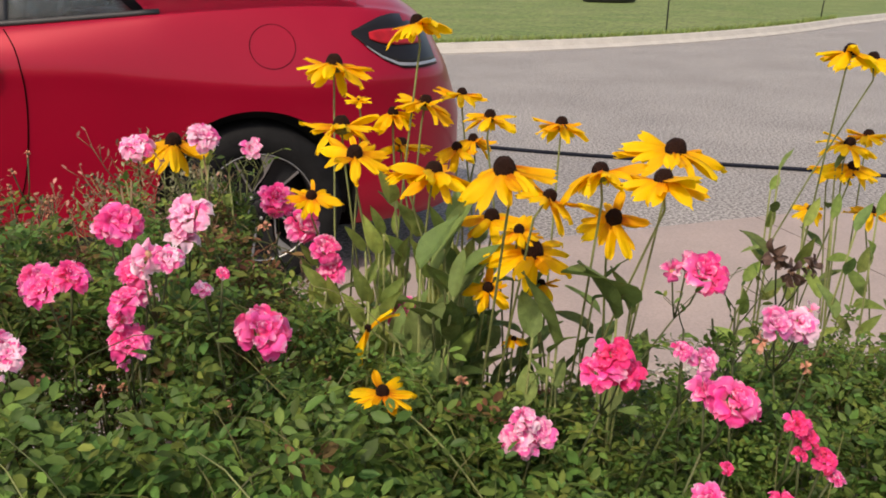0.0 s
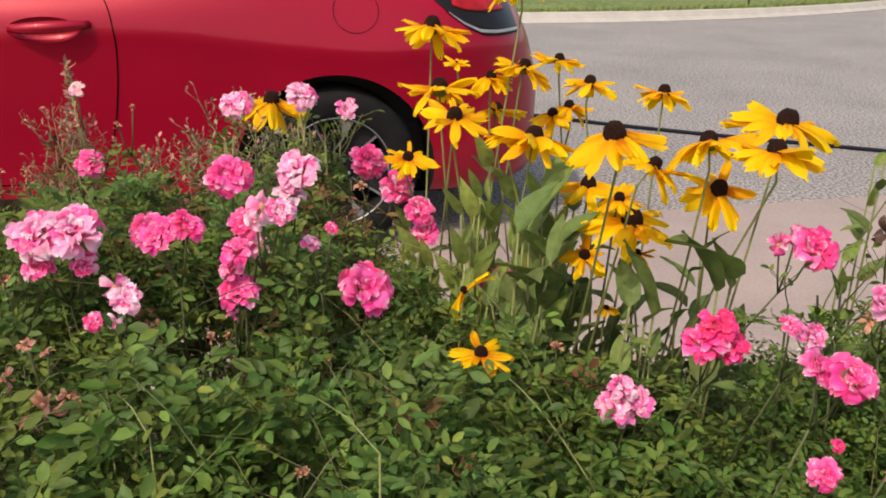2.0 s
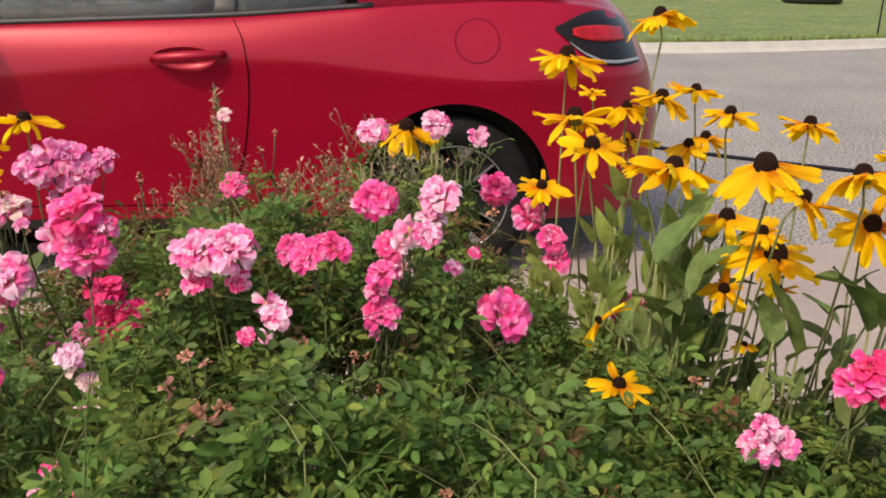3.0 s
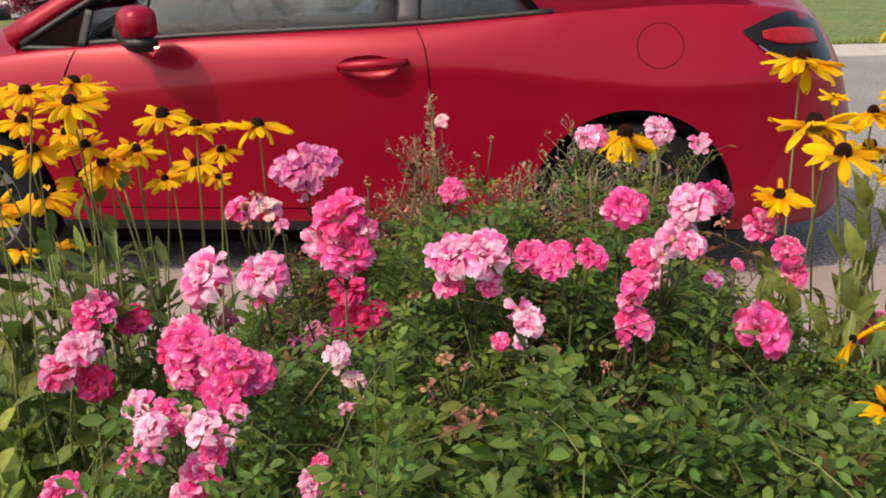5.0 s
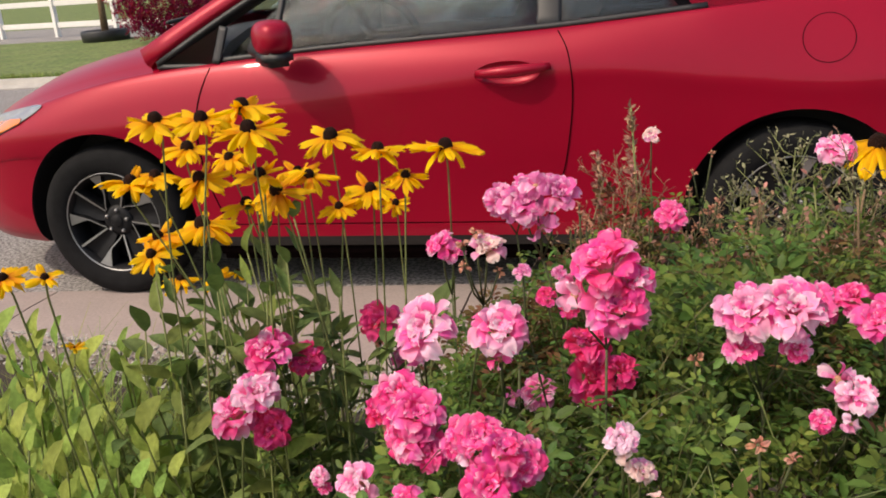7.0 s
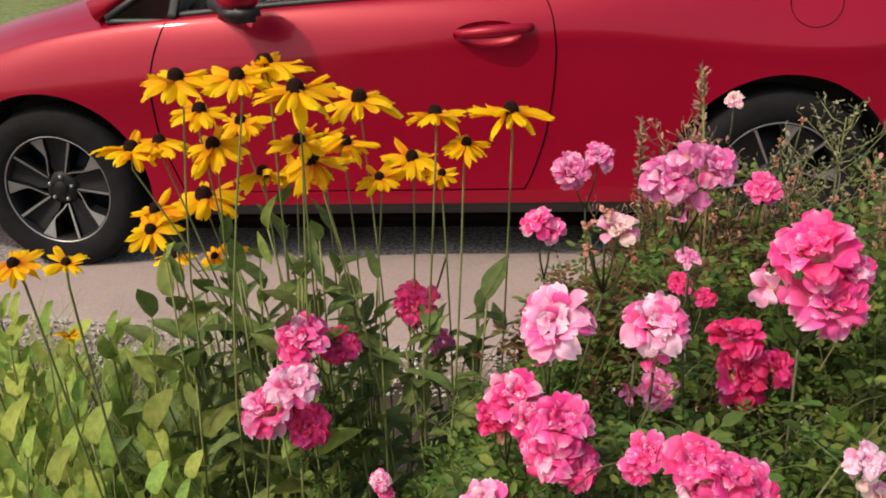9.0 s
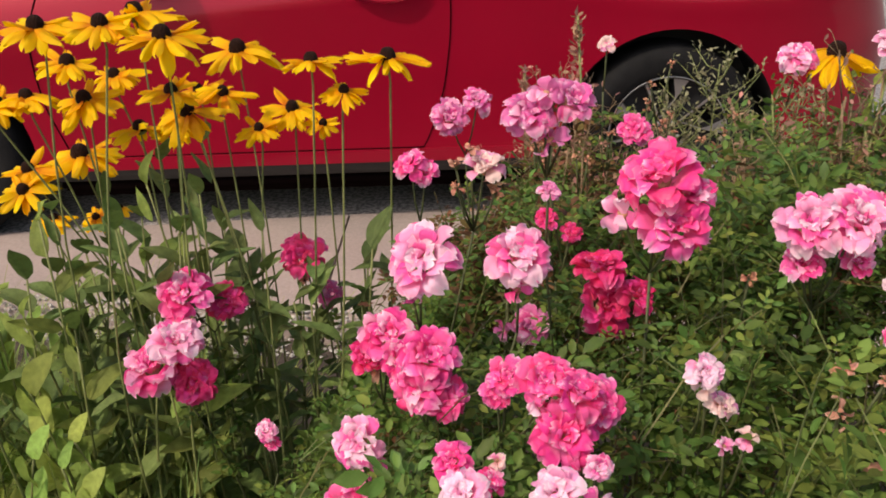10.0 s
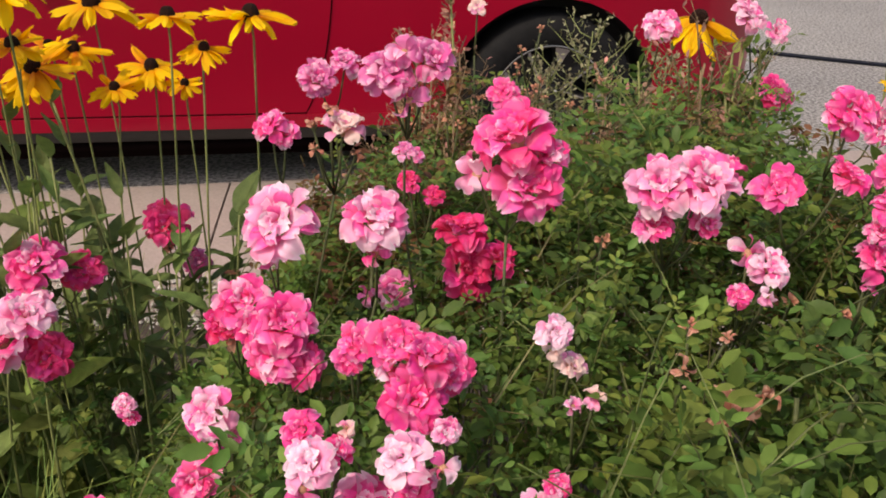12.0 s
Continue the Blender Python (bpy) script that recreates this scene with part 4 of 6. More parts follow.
def rose(*blooms):
    """A cane with one cluster of blooms: (x, y, z, radius, colour) each."""
    mid = Vector(np.mean([b[:3] for b in blooms], axis=0))
    base = Vector((mid.x + rng.normal(0, 0.08), mid.y + 0.20 + rng.normal(0, 0.06), SOIL))
    names = {"hot": "bright pink", "mid": "mid pink", "pale": "pale pink", "white": "whitish pink", "mauve": "mauve pink", "red": "crimson red", "cream": "fading cream", "dry": "withered brown", "faded": "faded salmon", "dark": "blackened dry"}
    label = names[blooms[0][4]] + (" rose bloom on a thin leafy cane" if len(blooms) == 1 else " roses clustered on one leafy cane")
    thing = empty("rose", Matrix.Translation(base), label, "rose", "roses in the bed")
    node = mid - base - Vector((0, -0.02, 0.07))
    pts = stem_path((0, 0, 0), node, 0.03)
    bm = bmesh.new()
    tube(bm, pts, [0.0024 - 0.0012 * k / 8 for k in range(9)], 6)
    part("cane", bm, M["cane"], thing)
    BLOOMS.extend(blooms)
    for x, y, z, r, key in blooms:
        c = Vector((x, y, z)) - base
        lean = Vector(((x - mid.x) * 7 + rng.normal(0, 0.25), -0.75 + rng.normal(0, 0.25), 0.85 + (z - mid.z) * 7))
        lean.normalize()
        bm = bmesh.new()
        tube(bm, [node, node.lerp(c, 0.5) - Vector((0, 0, 0.01)), c - lean * 0.25 * r], 0.0012, 5)
        part("flower_stalk", bm, M["cane"], thing)
        k = r * (1.14 if key != "dry" else 0.85)
        m = Matrix.Translation(c - lean * 0.25 * r) @ frame_of(lean.orthogonal(), lean) @ pose(0, 0, 0, 0, 0, rng.uniform(0, 360))
        bloom = part("bloom", ROSE_HEART[key], None, thing, m=m @ Matrix.Diagonal((k, k, k, 1)))
        full = rng.uniform(-6, 14)
        spent = key in ("dry", "dark", "faded")
        loose = not spent and r < 0.0215 and rng.random() < (0.4 if key in ("pale", "cream", "mauve", "white") else 0.2 if key == "mid" else 0.0)
        if loose:
            rings = ((7, 0.14, -10, 0.60),)
        elif key == "dark":
            rings = ((6, 0.1, 0, 1.0), (5, 0.2, 0, 0.8))
        elif spent:
            rings = ((7, 0.1, 0, 0.62),)
        else:
            rings = BIG_RINGS if r > 0.0225 else RINGS
            part("inner_petals", ROSE_CENTRES[key][int(rng.integers(4))], None, bloom, m=pose(0, 0, 0, 0, 0, rng.uniform(0, 360)))
        for n, off, rise, size in rings:
            for i in range(n):
                s = size * rng.uniform(0.84, 1.12)
                if spent:
                    rise, s = rng.uniform(-35, 90), s * rng.uniform(0.6, 1.1)
                elif loose:
                    rise = rng.uniform(-65, 60)
                tone = MINGLE[key][int(rng.integers(len(MINGLE[key])))]
                part("petal", ROSE_PETALS[tone][int(rng.integers(4))], None, bloom,
                     m=pose(0, 0, 0.02, 0, 0, 360 * i / n + rng.normal(0, 13)) @ pose(off, 0, 0.0, rng.normal(0, 14 if not (spent or loose) else 45), -rise - full + rng.normal(0, 11), 0) @ Matrix.Diagonal((s, s * (1.0 if not spent else 0.6), s, 1)))
    n = 18
    u = rng.uniform(0.72, 0.97, n)
    at = np.array([pts[int(k * 8)].lerp(pts[min(int(k * 8) + 1, 8)], k * 8 - int(k * 8)) for k in u])
    a = rng.uniform(0, 2 * math.pi, n)
    d = np.stack([np.cos(a), np.sin(a), rng.uniform(-0.2, 0.6, n)], 1)
    part("foliage", leaflet_mesh("foliage", at, d, np.tile((0, 0, 1.0), (n, 1)) + rng.normal(0, 0.3, (n, 3)), rng.uniform(0.011, 0.019, n), M["leaf"], second=M["leaf_new"], share=0.3), None, thing)
    return thing



# ---- across the street ----
bm = bmesh.new()
tube(bm, spline([(0.6, 3.05, 0.016), (1.67, 2.20, 0.014), (2.38, 1.72, 0.014), (3.4, 1.125, 0.014), (3.68, 0.93, 0.014), (5.2, 0.25, 0.014), (8.0, -0.4, 0.03)], 6), 0.0115, 8)
tagged(new("hose", mesh_of("hose", bm, M["hose"])), "black hose lying across the asphalt", "hose")


def stake(x, y, lean=0.0):
    bm = bmesh.new()
    tube(bm, [(0, 0, -0.1), (lean * 0.4, 0, 0.7), (lean, 0, 1.5), (lean + 0.10, 0, 1.62), (lean + 0.18, 0, 1.5)], 0.012, 6)
    ob = new("garden_stake", mesh_of("garden_stake", bm, M["trim"]))
    ob.location = (x, y, 0.115)
    tagged(ob, "thin black iron garden stake in the lawn", "stake", "garden stakes")


stake(6.85, far_kerb(6.85) + 0.42)
stake(11.6, far_kerb(11.6) + 0.45, 0.12)


def fence():
    """A white two-rail fence on the far lawn's edge."""
    thing = empty("rail_fence", pose(0, 0, 0.1), "white two-rail board fence beyond the lawn", "fence")
    a, b = Vector((-24.0, 20.6, 0)), Vector((-11.2, 17.1, 0))
    d = (b - a).normalized()
    for k in range(7):
        p = a.lerp(b, k / 6)
        bm = bmesh.new()
        box(bm, -0.06, 0.06, -0.06, 0.06, -0.1, 1.15, 0.01)
        part("post", bm, M["white"], thing, m=Matrix.Translation(p) @ frame_of(d, (0, 0, 1)), smooth=False)
        if k < 6:
            for z in (0.34, 0.90):
                bm = bmesh.new()
                box(bm, 0.06, (b - a).length / 6 - 0.06, -0.02, 0.02, z - 0.07, z + 0.07, 0.008)
                part("rail", bm, M["white"], thing, m=Matrix.Translation(p) @ frame_of(d, (0, 0, 1)), smooth=False)


M["white"] = mat("white_painted_board", (0.78, 0.77, 0.74), 0.6, 0, 0.08, 3, 0.04)
M["maroon"] = mat("maroon_leaf", (0.30, 0.014, 0.06), 0.7, 0, 0.4, 6, 0.1, rand=0.5, hue=0.02, thin=0.3, spec=0.1)
fence()
flat("path", [(-60, 18.0), (-19.0, 16.9), (-11.0, 16.2), (-5.0, 19.5), (-5.0, 24.0), (-12.0, 23.2), (-60, 27.0)], 0.125, M["asphalt"], "pale grey drive beyond the lawn", "driveway", 0.1)

planter = empty("planter", pose(-12.4, 15.65, 0.115), "round black planter ring with a young tree", "planter")
bm = bmesh.new()
lathe(bm, [(0.50, -0.02), (0.53, 0.0), (0.55, 0.22), (0.52, 0.25), (0.48, 0.22), (0.001, 0.20)], 28, "z")
part("ring", bm, M["trim"], planter)
bm = bmesh.new()
tube(bm, [(0, 0, 0.1), (0.02, 0, 0.9), (-0.05, 0.02, 1.8), (-0.02, 0, 2.6)], [0.09, 0.075, 0.06, 0.03], 10)
part("trunk", bm, M["dry_stem"], planter)
n = 900
q = rng.normal(0, 1, (n, 3))
q = q / np.linalg.norm(q, axis=1, keepdims=True) * rng.uniform(0.4, 1.0, (n, 1)) * (0.9, 0.9, 0.8) + (0, 0, 2.9)
part("crown", leaflet_mesh("crown", q, rng.normal(0, 1, (n, 3)), rng.normal(0, 1, (n, 3)), rng.uniform(0.05, 0.09, n), M["leaf"], second=M["leaf_new"]), None, planter)

bush = empty("maroon_shrub", pose(-9.9, 14.2, 0.1), "rounded dark maroon shrub on the lawn", "shrub")
bm = bmesh.new()
for k in range(7):
    tube(bm, [(rng.normal(0, 0.08), rng.normal(0, 0.08), 0), (rng.normal(0, 0.5), rng.normal(0, 0.5), 1.2)], [0.03, 0.012], 6)
part("trunk", bm, M["dry_stem"], bush)
n = 3600
q = rng.normal(0, 1, (n, 3))
q = q / np.linalg.norm(q, axis=1, keepdims=True) * rng.uniform(0.72, 1.06, (n, 1)) * (1.15, 1.1, 0.95) + (0, 0, 1.0)
q[:, 2] = np.maximum(q[:, 2], 0.12)
part("crown", leaflet_mesh("crown", q, rng.normal(0, 1, (n, 3)) + (0, 0, -0.4), q - (0, 0, 1.0), rng.uniform(0.05, 0.085, n), M["maroon"]), None, bush)

bm = bmesh.new()
lathe(bm, [(0.62, 0.0), (0.70, 0.05), (0.70, 0.20), (0.64, 0.25), (0.001, 0.22)], 24, "z")
pot = new("tree_ring", mesh_of("tree_ring", bm, M["trim"]))
pot.location = (10.2, 17.9, 0.115)
tagged(pot, "low black ring planter on the lawn", "planter")



# ---- black-eyed susans, each at its head ----
susan(0.107, -1.950, 1.140, 0.0428, droop=30)
susan(0.009, -1.815, 1.070, 0.0557, droop=38)
susan(0.029, -1.908, 1.027, 0.0207, droop=-25, bud=1)
susan(0.120, -1.950, 1.027, 0.0430, droop=15)
susan(0.076, -1.930, 1.010, 0.0331, droop=30)
susan(0.206, -1.850, 1.022, 0.0357, droop=14)
susan(-0.002, -1.938, 0.997, 0.0528)
susan(0.061, -2.096, 0.964, 0.0368, droop=30)
susan(0.083, -2.133, 0.970, 0.0501, droop=25)
susan(0.179, -1.915, 0.950, 0.0346, droop=35)
susan(0.209, -1.903, 0.959, 0.0351, droop=30)
susan(0.104, -1.862, 0.947, 0.0443, droop=12)
susan(0.202, -2.001, 1.013, 0.0370, droop=30)
susan(0.286, -2.063, 1.010, 0.0372, droop=28)
susan(-0.007, -2.071, 0.984, 0.0448, tilt=25, az=-90)
susan(-0.057, -2.003, 0.911, 0.0344, tilt=20, az=-90, droop=8)
susan(0.100, -2.346, 1.022, 0.0509, droop=32, tilt=20, az=200)
susan(0.187, -2.265, 0.965, 0.0361, tilt=45, az=-30)
susan(0.241, -2.282, 0.996, 0.0438, tilt=35, az=80, droop=20)
susan(0.345, -2.267, 1.013, 0.0554, droop=8)
susan(0.281, -2.354, 1.002, 0.0459, tilt=15, az=100, droop=16)
susan(0.270, -2.268, 0.934, 0.0439, tilt=42, az=-95, droop=28)
susan(0.188, -2.217, 0.882, 0.0580, tilt=25, az=-110, droop=14)
susan(0.136, -2.203, 0.832, 0.0307, tilt=40, az=-95, droop=14)
susan(0.181, -2.081, 0.887, 0.0469, droop=18)
susan(0.173, -2.207, 0.907, 0.0298)
susan(-0.022, -2.214, 0.800, 0.0400, tilt=64, az=185, droop=0, few=1)
susan(0.227, -2.159, 0.813, 0.0235)
susan(0.186, -2.171, 0.741, 0.0171, droop=35)
susan(-0.035, -2.365, 0.792, 0.0311, tilt=6, az=-80, droop=0, foot=(0.075, -2.47, 0.66))
susan(-0.239, -1.792, 0.954, 0.0529, droop=40, tilt=22, az=-60)
susan(0.715, -2.100, 1.105, 0.0407, droop=30)
susan(0.802, -2.050, 1.087, 0.0388, droop=22)
susan(0.829, -2.000, 0.943, 0.0408, droop=25)
susan(0.843, -2.000, 0.902, 0.0413, droop=25)
susan(0.773, -2.000, 0.834, 0.0292, tilt=35, az=-90)
susan(0.909, -1.950, 0.944, 0.0388)
susan(0.885, -1.900, 0.874, 0.0379)
susan(0.894, -2.000, 0.823, 0.0386, droop=30)
susan(-1.249, -1.850, 1.032, 0.0463, tilt=22, az=-100, droop=10)
susan(-1.150, -1.898, 1.039, 0.0417, droop=26, tilt=18, az=-90)
susan(-1.179, -1.700, 1.025, 0.0546, droop=14)
susan(-1.074, -1.914, 1.025, 0.0470, tilt=16, az=-90, droop=30)
susan(-1.287, -1.700, 0.959, 0.0459, droop=20)
susan(-1.064, -1.612, 0.955, 0.0543, droop=15)
susan(-0.919, -1.823, 0.973, 0.0399, droop=10)
susan(-0.879, -1.830, 0.934, 0.0298, tilt=25, az=-60)
susan(-0.822, -1.808, 0.971, 0.0460, droop=10)
susan(-0.971, -1.712, 0.885, 0.0409, tilt=25, az=-90, droop=20)
susan(-0.926, -1.729, 0.865, 0.0251, tilt=35, az=-80)
susan(-1.013, -1.752, 0.867, 0.0304, tilt=25, az=-90, droop=4)
susan(-1.058, -1.749, 0.919, 0.0357, tilt=30, az=-60)
susan(-1.097, -1.796, 0.907, 0.0448, tilt=52, az=-95, droop=18)
susan(-1.097, -1.845, 0.945, 0.0367, tilt=20, az=-90)
susan(-1.274, -1.700, 0.906, 0.0473, tilt=22, az=-90)
susan(-1.367, -1.680, 0.908, 0.0432, droop=18)
susan(-1.404, -1.700, 0.903, 0.0480, droop=20)
susan(-1.219, -1.650, 0.848, 0.0442)
susan(-1.432, -1.600, 0.773, 0.0428, tilt=30, az=-90)
susan(-1.421, -1.650, 0.753, 0.0425, tilt=48, az=-95, droop=6)
susan(-1.367, -1.545, 0.779, 0.0635, droop=24)
susan(-1.459, -1.500, 0.648, 0.0365)
susan(-1.383, -1.500, 0.648, 0.0300, tilt=40, az=-90)
susan(-1.357, -1.450, 0.646, 0.0240)
susan(-1.173, -1.620, 0.842, 0.0405)
susan(-1.263, -1.600, 0.919, 0.0406)
susan(-1.136, -1.600, 0.891, 0.0359)
susan(-1.357, -2.100, 0.874, 0.0284, tilt=30, az=-90)
susan(-1.295, -2.100, 0.875, 0.0230, droop=-18)
susan(-1.507, -1.800, 0.633, 0.0195, droop=-40, bud=1)

# ---- roses, cluster by cluster ----
rose((-0.150, -2.328, 0.859, 0.0293, "hot"))
rose((0.187, -2.425, 0.821, 0.0243, "hot"), (0.214, -2.425, 0.815, 0.0234, "red"), (0.201, -2.425, 0.838, 0.0207, "red"))
rose((0.103, -2.407, 0.738, 0.0205, "pale"), (0.128, -2.407, 0.742, 0.0200, "mauve"), (0.112, -2.407, 0.763, 0.0170, "pale"), (0.118, -2.412, 0.726, 0.0160, "mauve"))
rose((-0.282, -2.337, 0.866, 0.0217, "hot"), (-0.289, -2.337, 0.843, 0.0101, "pale"))
rose((0.221, -2.608, 0.876, 0.0227, "hot"), (0.223, -2.561, 0.859, 0.0168, "hot"))
rose((0.333, -2.378, 0.897, 0.0264, "hot"), (0.318, -2.360, 0.906, 0.0195, "mauve"), (0.306, -2.350, 0.893, 0.0160, "mauve"))
rose((-0.041, -2.023, 0.840, 0.0229, "mid"), (-0.037, -2.023, 0.806, 0.0219, "mid"))
rose((0.057, -2.094, 0.759, 0.0281, "mid"))
rose((-0.283, -2.260, 0.968, 0.0232, "hot"), (-0.299, -2.260, 0.963, 0.0144, "mid"))
rose((-0.218, -2.240, 0.966, 0.0253, "pale"), (-0.227, -2.240, 0.940, 0.0188, "pale"))
rose((-0.252, -2.362, 0.966, 0.0210, "white"), (-0.274, -2.314, 0.931, 0.0195, "hot"), (-0.236, -2.362, 0.959, 0.0153, "pale"), (-0.262, -2.350, 0.946, 0.0150, "white"))
rose((-0.281, -2.333, 0.911, 0.0187, "hot"), (-0.259, -2.333, 0.914, 0.0135, "white"), (-0.290, -2.333, 0.890, 0.0130, "mid"))
rose((-0.209, -2.343, 0.917, 0.0100, "pale"), (-0.188, -2.343, 0.932, 0.0072, "mid"))
rose((-0.360, -2.296, 0.914, 0.0217, "hot"), (-0.326, -2.333, 0.939, 0.0182, "hot"))
rose((-0.079, -1.717, 0.832, 0.0328, "hot"))
rose((-0.066, -1.975, 0.860, 0.0251, "mid"), (-0.120, -1.975, 0.863, 0.0176, "dry"))
rose((-0.293, -1.805, 0.953, 0.0247, "pale"))
rose((-0.193, -1.847, 0.971, 0.0252, "pale"), (-0.121, -1.783, 0.934, 0.0197, "pale"))
rose((0.416, -2.400, 0.836, 0.0225, "mauve"), (0.450, -2.400, 0.832, 0.0215, "pale"), (0.400, -2.400, 0.816, 0.0165, "faded"), (0.480, -2.380, 0.838, 0.0140, "pale"), (0.466, -2.390, 0.816, 0.0170, "mauve"))
rose((0.276, -2.476, 0.843, 0.0178, "mauve"), (0.248, -2.476, 0.859, 0.0113, "mid"))
rose((0.249, -2.650, 0.873, 0.0110, "red"), (0.263, -2.650, 0.857, 0.0098, "red"))
rose((0.284, -2.650, 0.833, 0.0123, "red"), (0.296, -2.650, 0.815, 0.0101, "mid"), (0.257, -2.650, 0.843, 0.0070, "red"))
rose((0.224, -2.603, 0.805, 0.0070, "red"))
rose((0.153, -2.680, 0.837, 0.0134, "hot"))
rose((0.222, -2.680, 0.823, 0.0123, "red"))
rose((0.073, -2.306, 0.761, 0.0171, "dry"))
rose((-0.299, -2.284, 0.791, 0.0138, "dry"), (-0.286, -2.284, 0.752, 0.0104, "dry"))
rose((-0.190, -2.300, 0.764, 0.0142, "dry"))
rose((-0.077, -2.250, 0.752, 0.0133, "dry"))
rose((0.424, -2.450, 0.805, 0.0162, "dry"))
rose((-0.448, -2.453, 0.815, 0.0310, "faded"), (-0.428, -2.453, 0.826, 0.0150, "faded"))
rose((-0.480, -2.435, 0.838, 0.0140, "faded"))
rose((-0.469, -2.405, 0.856, 0.0120, "faded"), (-0.447, -2.422, 0.855, 0.0110, "faded"))
rose((-0.661, -2.258, 0.942, 0.0090, "mauve"))
rose((-0.136, -2.140, 0.731, 0.0192, "dry"))
rose((-0.234, -2.550, 0.794, 0.0160, "dry"))
rose((-0.387, -2.355, 0.874, 0.0165, "pale"), (-0.398, -2.340, 0.882, 0.0188, "pale"), (-0.396, -2.376, 0.860, 0.0110, "white"), (-0.416, -2.370, 0.858, 0.0100, "mid"))
rose((-0.669, -2.175, 0.986, 0.0247, "mauve"), (-0.631, -2.175, 0.996, 0.0218, "mauve"), (-0.652, -2.175, 0.961, 0.0201, "mauve"), (-0.656, -2.175, 1.005, 0.0185, "mauve"))
rose((-0.586, -2.318, 0.974, 0.0315, "hot"), (-0.574, -2.330, 0.938, 0.0285, "hot"), (-0.612, -2.312, 0.944, 0.0205, "pale"), (-0.562, -2.322, 0.958, 0.0205, "mid"))
rose((-0.598, -2.205, 0.807, 0.0299, "red"), (-0.604, -2.196, 0.845, 0.0258, "red"), (-0.569, -2.205, 0.816, 0.0203, "red"))
rose((-0.665, -2.140, 0.752, 0.0221, "mauve"), (-0.691, -2.140, 0.751, 0.0170, "mauve"))
rose((-0.771, -2.229, 0.872, 0.0340, "pale"), (-0.778, -2.229, 0.840, 0.0168, "pale"))
rose((-0.685, -2.264, 0.887, 0.0292, "pale"), (-0.687, -2.264, 0.856, 0.0167, "mid"))
rose((-0.762, -2.300, 0.813, 0.0275, "hot"), (-0.774, -2.310, 0.790, 0.0250, "mid"), (-0.752, -2.310, 0.778, 0.0225, "hot"), (-0.792, -2.262, 0.791, 0.0210, "mid"))
rose((-0.805, -2.220, 0.792, 0.0270, "mid"), (-0.826, -2.220, 0.766, 0.0200, "red"), (-0.815, -2.225, 0.757, 0.0190, "faded"))
rose((-0.679, -2.430, 0.869, 0.0200, "hot"), (-0.659, -2.440, 0.865, 0.0215, "hot"), (-0.685, -2.445, 0.859, 0.0150, "pale"), (-0.668, -2.456, 0.840, 0.0228, "hot"), (-0.644, -2.435, 0.850, 0.0205, "hot"))
rose((-0.703, -2.380, 0.840, 0.0160, "hot"), (-0.710, -2.380, 0.826, 0.0130, "hot"))
rose((-1.122, -1.859, 0.667, 0.0396, "mid"), (-1.080, -1.803, 0.625, 0.0300, "red"))
rose((-1.120, -1.916, 0.624, 0.0376, "pale"), (-1.161, -1.916, 0.588, 0.0421, "mid"), (-1.104, -1.916, 0.557, 0.0313, "red"))
rose((-0.738, -2.475, 0.811, 0.0185, "white"), (-0.745, -2.428, 0.802, 0.0150, "hot"), (-0.743, -2.462, 0.778, 0.0175, "pale"), (-0.718, -2.455, 0.803, 0.0120, "mid"), (-0.713, -2.444, 0.813, 0.0085, "cream"))
rose((-0.679, -2.492, 0.826, 0.0190, "white"), (-0.654, -2.499, 0.823, 0.0120, "pale"), (-0.650, -2.478, 0.831, 0.0095, "pale"), (-0.673, -2.488, 0.796, 0.0165, "mid"))
rose((-0.705, -2.450, 0.747, 0.0254, "mid"), (-0.728, -2.450, 0.719, 0.0196, "pale"))
rose((-0.949, -2.300, 0.609, 0.0284, "mid"))
rose((-0.586, -2.477, 0.759, 0.0157, "pale"), (-0.555, -2.477, 0.749, 0.0131, "mid"))
rose((-0.470, -2.322, 0.932, 0.0265, "pale"), (-0.434, -2.322, 0.935, 0.0285, "pale"), (-0.472, -2.320, 0.898, 0.0168, "mid"), (-0.428, -2.320, 0.899, 0.0144, "mid"))
rose((-0.385, -2.183, 0.883, 0.0231, "hot"), (-0.354, -2.183, 0.889, 0.0197, "hot"))
rose((-0.710, -2.157, 0.934, 0.0215, "cream"), (-0.737, -2.157, 0.912, 0.0150, "dry"), (-0.738, -2.157, 0.934, 0.0150, "faded"), (-0.700, -2.157, 0.906, 0.0150, "dry"), (-0.722, -2.157, 0.950, 0.0130, "faded"))
rose((-0.569, -2.420, 0.864, 0.0130, "white"))
rose((-0.363, -2.350, 0.841, 0.0125, "dry"))
rose((-0.312, -2.350, 0.823, 0.0125, "dry"))
rose((-0.508, -2.312, 0.882, 0.0140, "dry"))
rose((-0.543, -2.442, 0.826, 0.0105, "cream"), (-0.559, -2.442, 0.819, 0.0090, "pale"))
rose((-0.567, -2.417, 0.852, 0.0124, "cream"), (-0.554, -2.417, 0.836, 0.0119, "cream"))
rose((-0.743, -1.820, 0.893, 0.0254, "mauve"), (-0.707, -1.820, 0.913, 0.0216, "mauve"))
rose((-0.787, -2.050, 0.902, 0.0206, "mid"), (-0.771, -2.050, 0.892, 0.0163, "mid"))
rose((-0.975, -1.723, 0.660, 0.0359, "red"), (-0.940, -1.723, 0.591, 0.0223, "mauve"), (-0.979, -1.723, 0.616, 0.0195, "dry"))
rose((-0.827, -2.320, 0.740, 0.0240, "pale"), (-0.812, -2.315, 0.715, 0.0120, "mid"))
rose((-0.849, -2.313, 0.664, 0.0215, "mid"), (-0.832, -2.305, 0.682, 0.0150, "mid"))
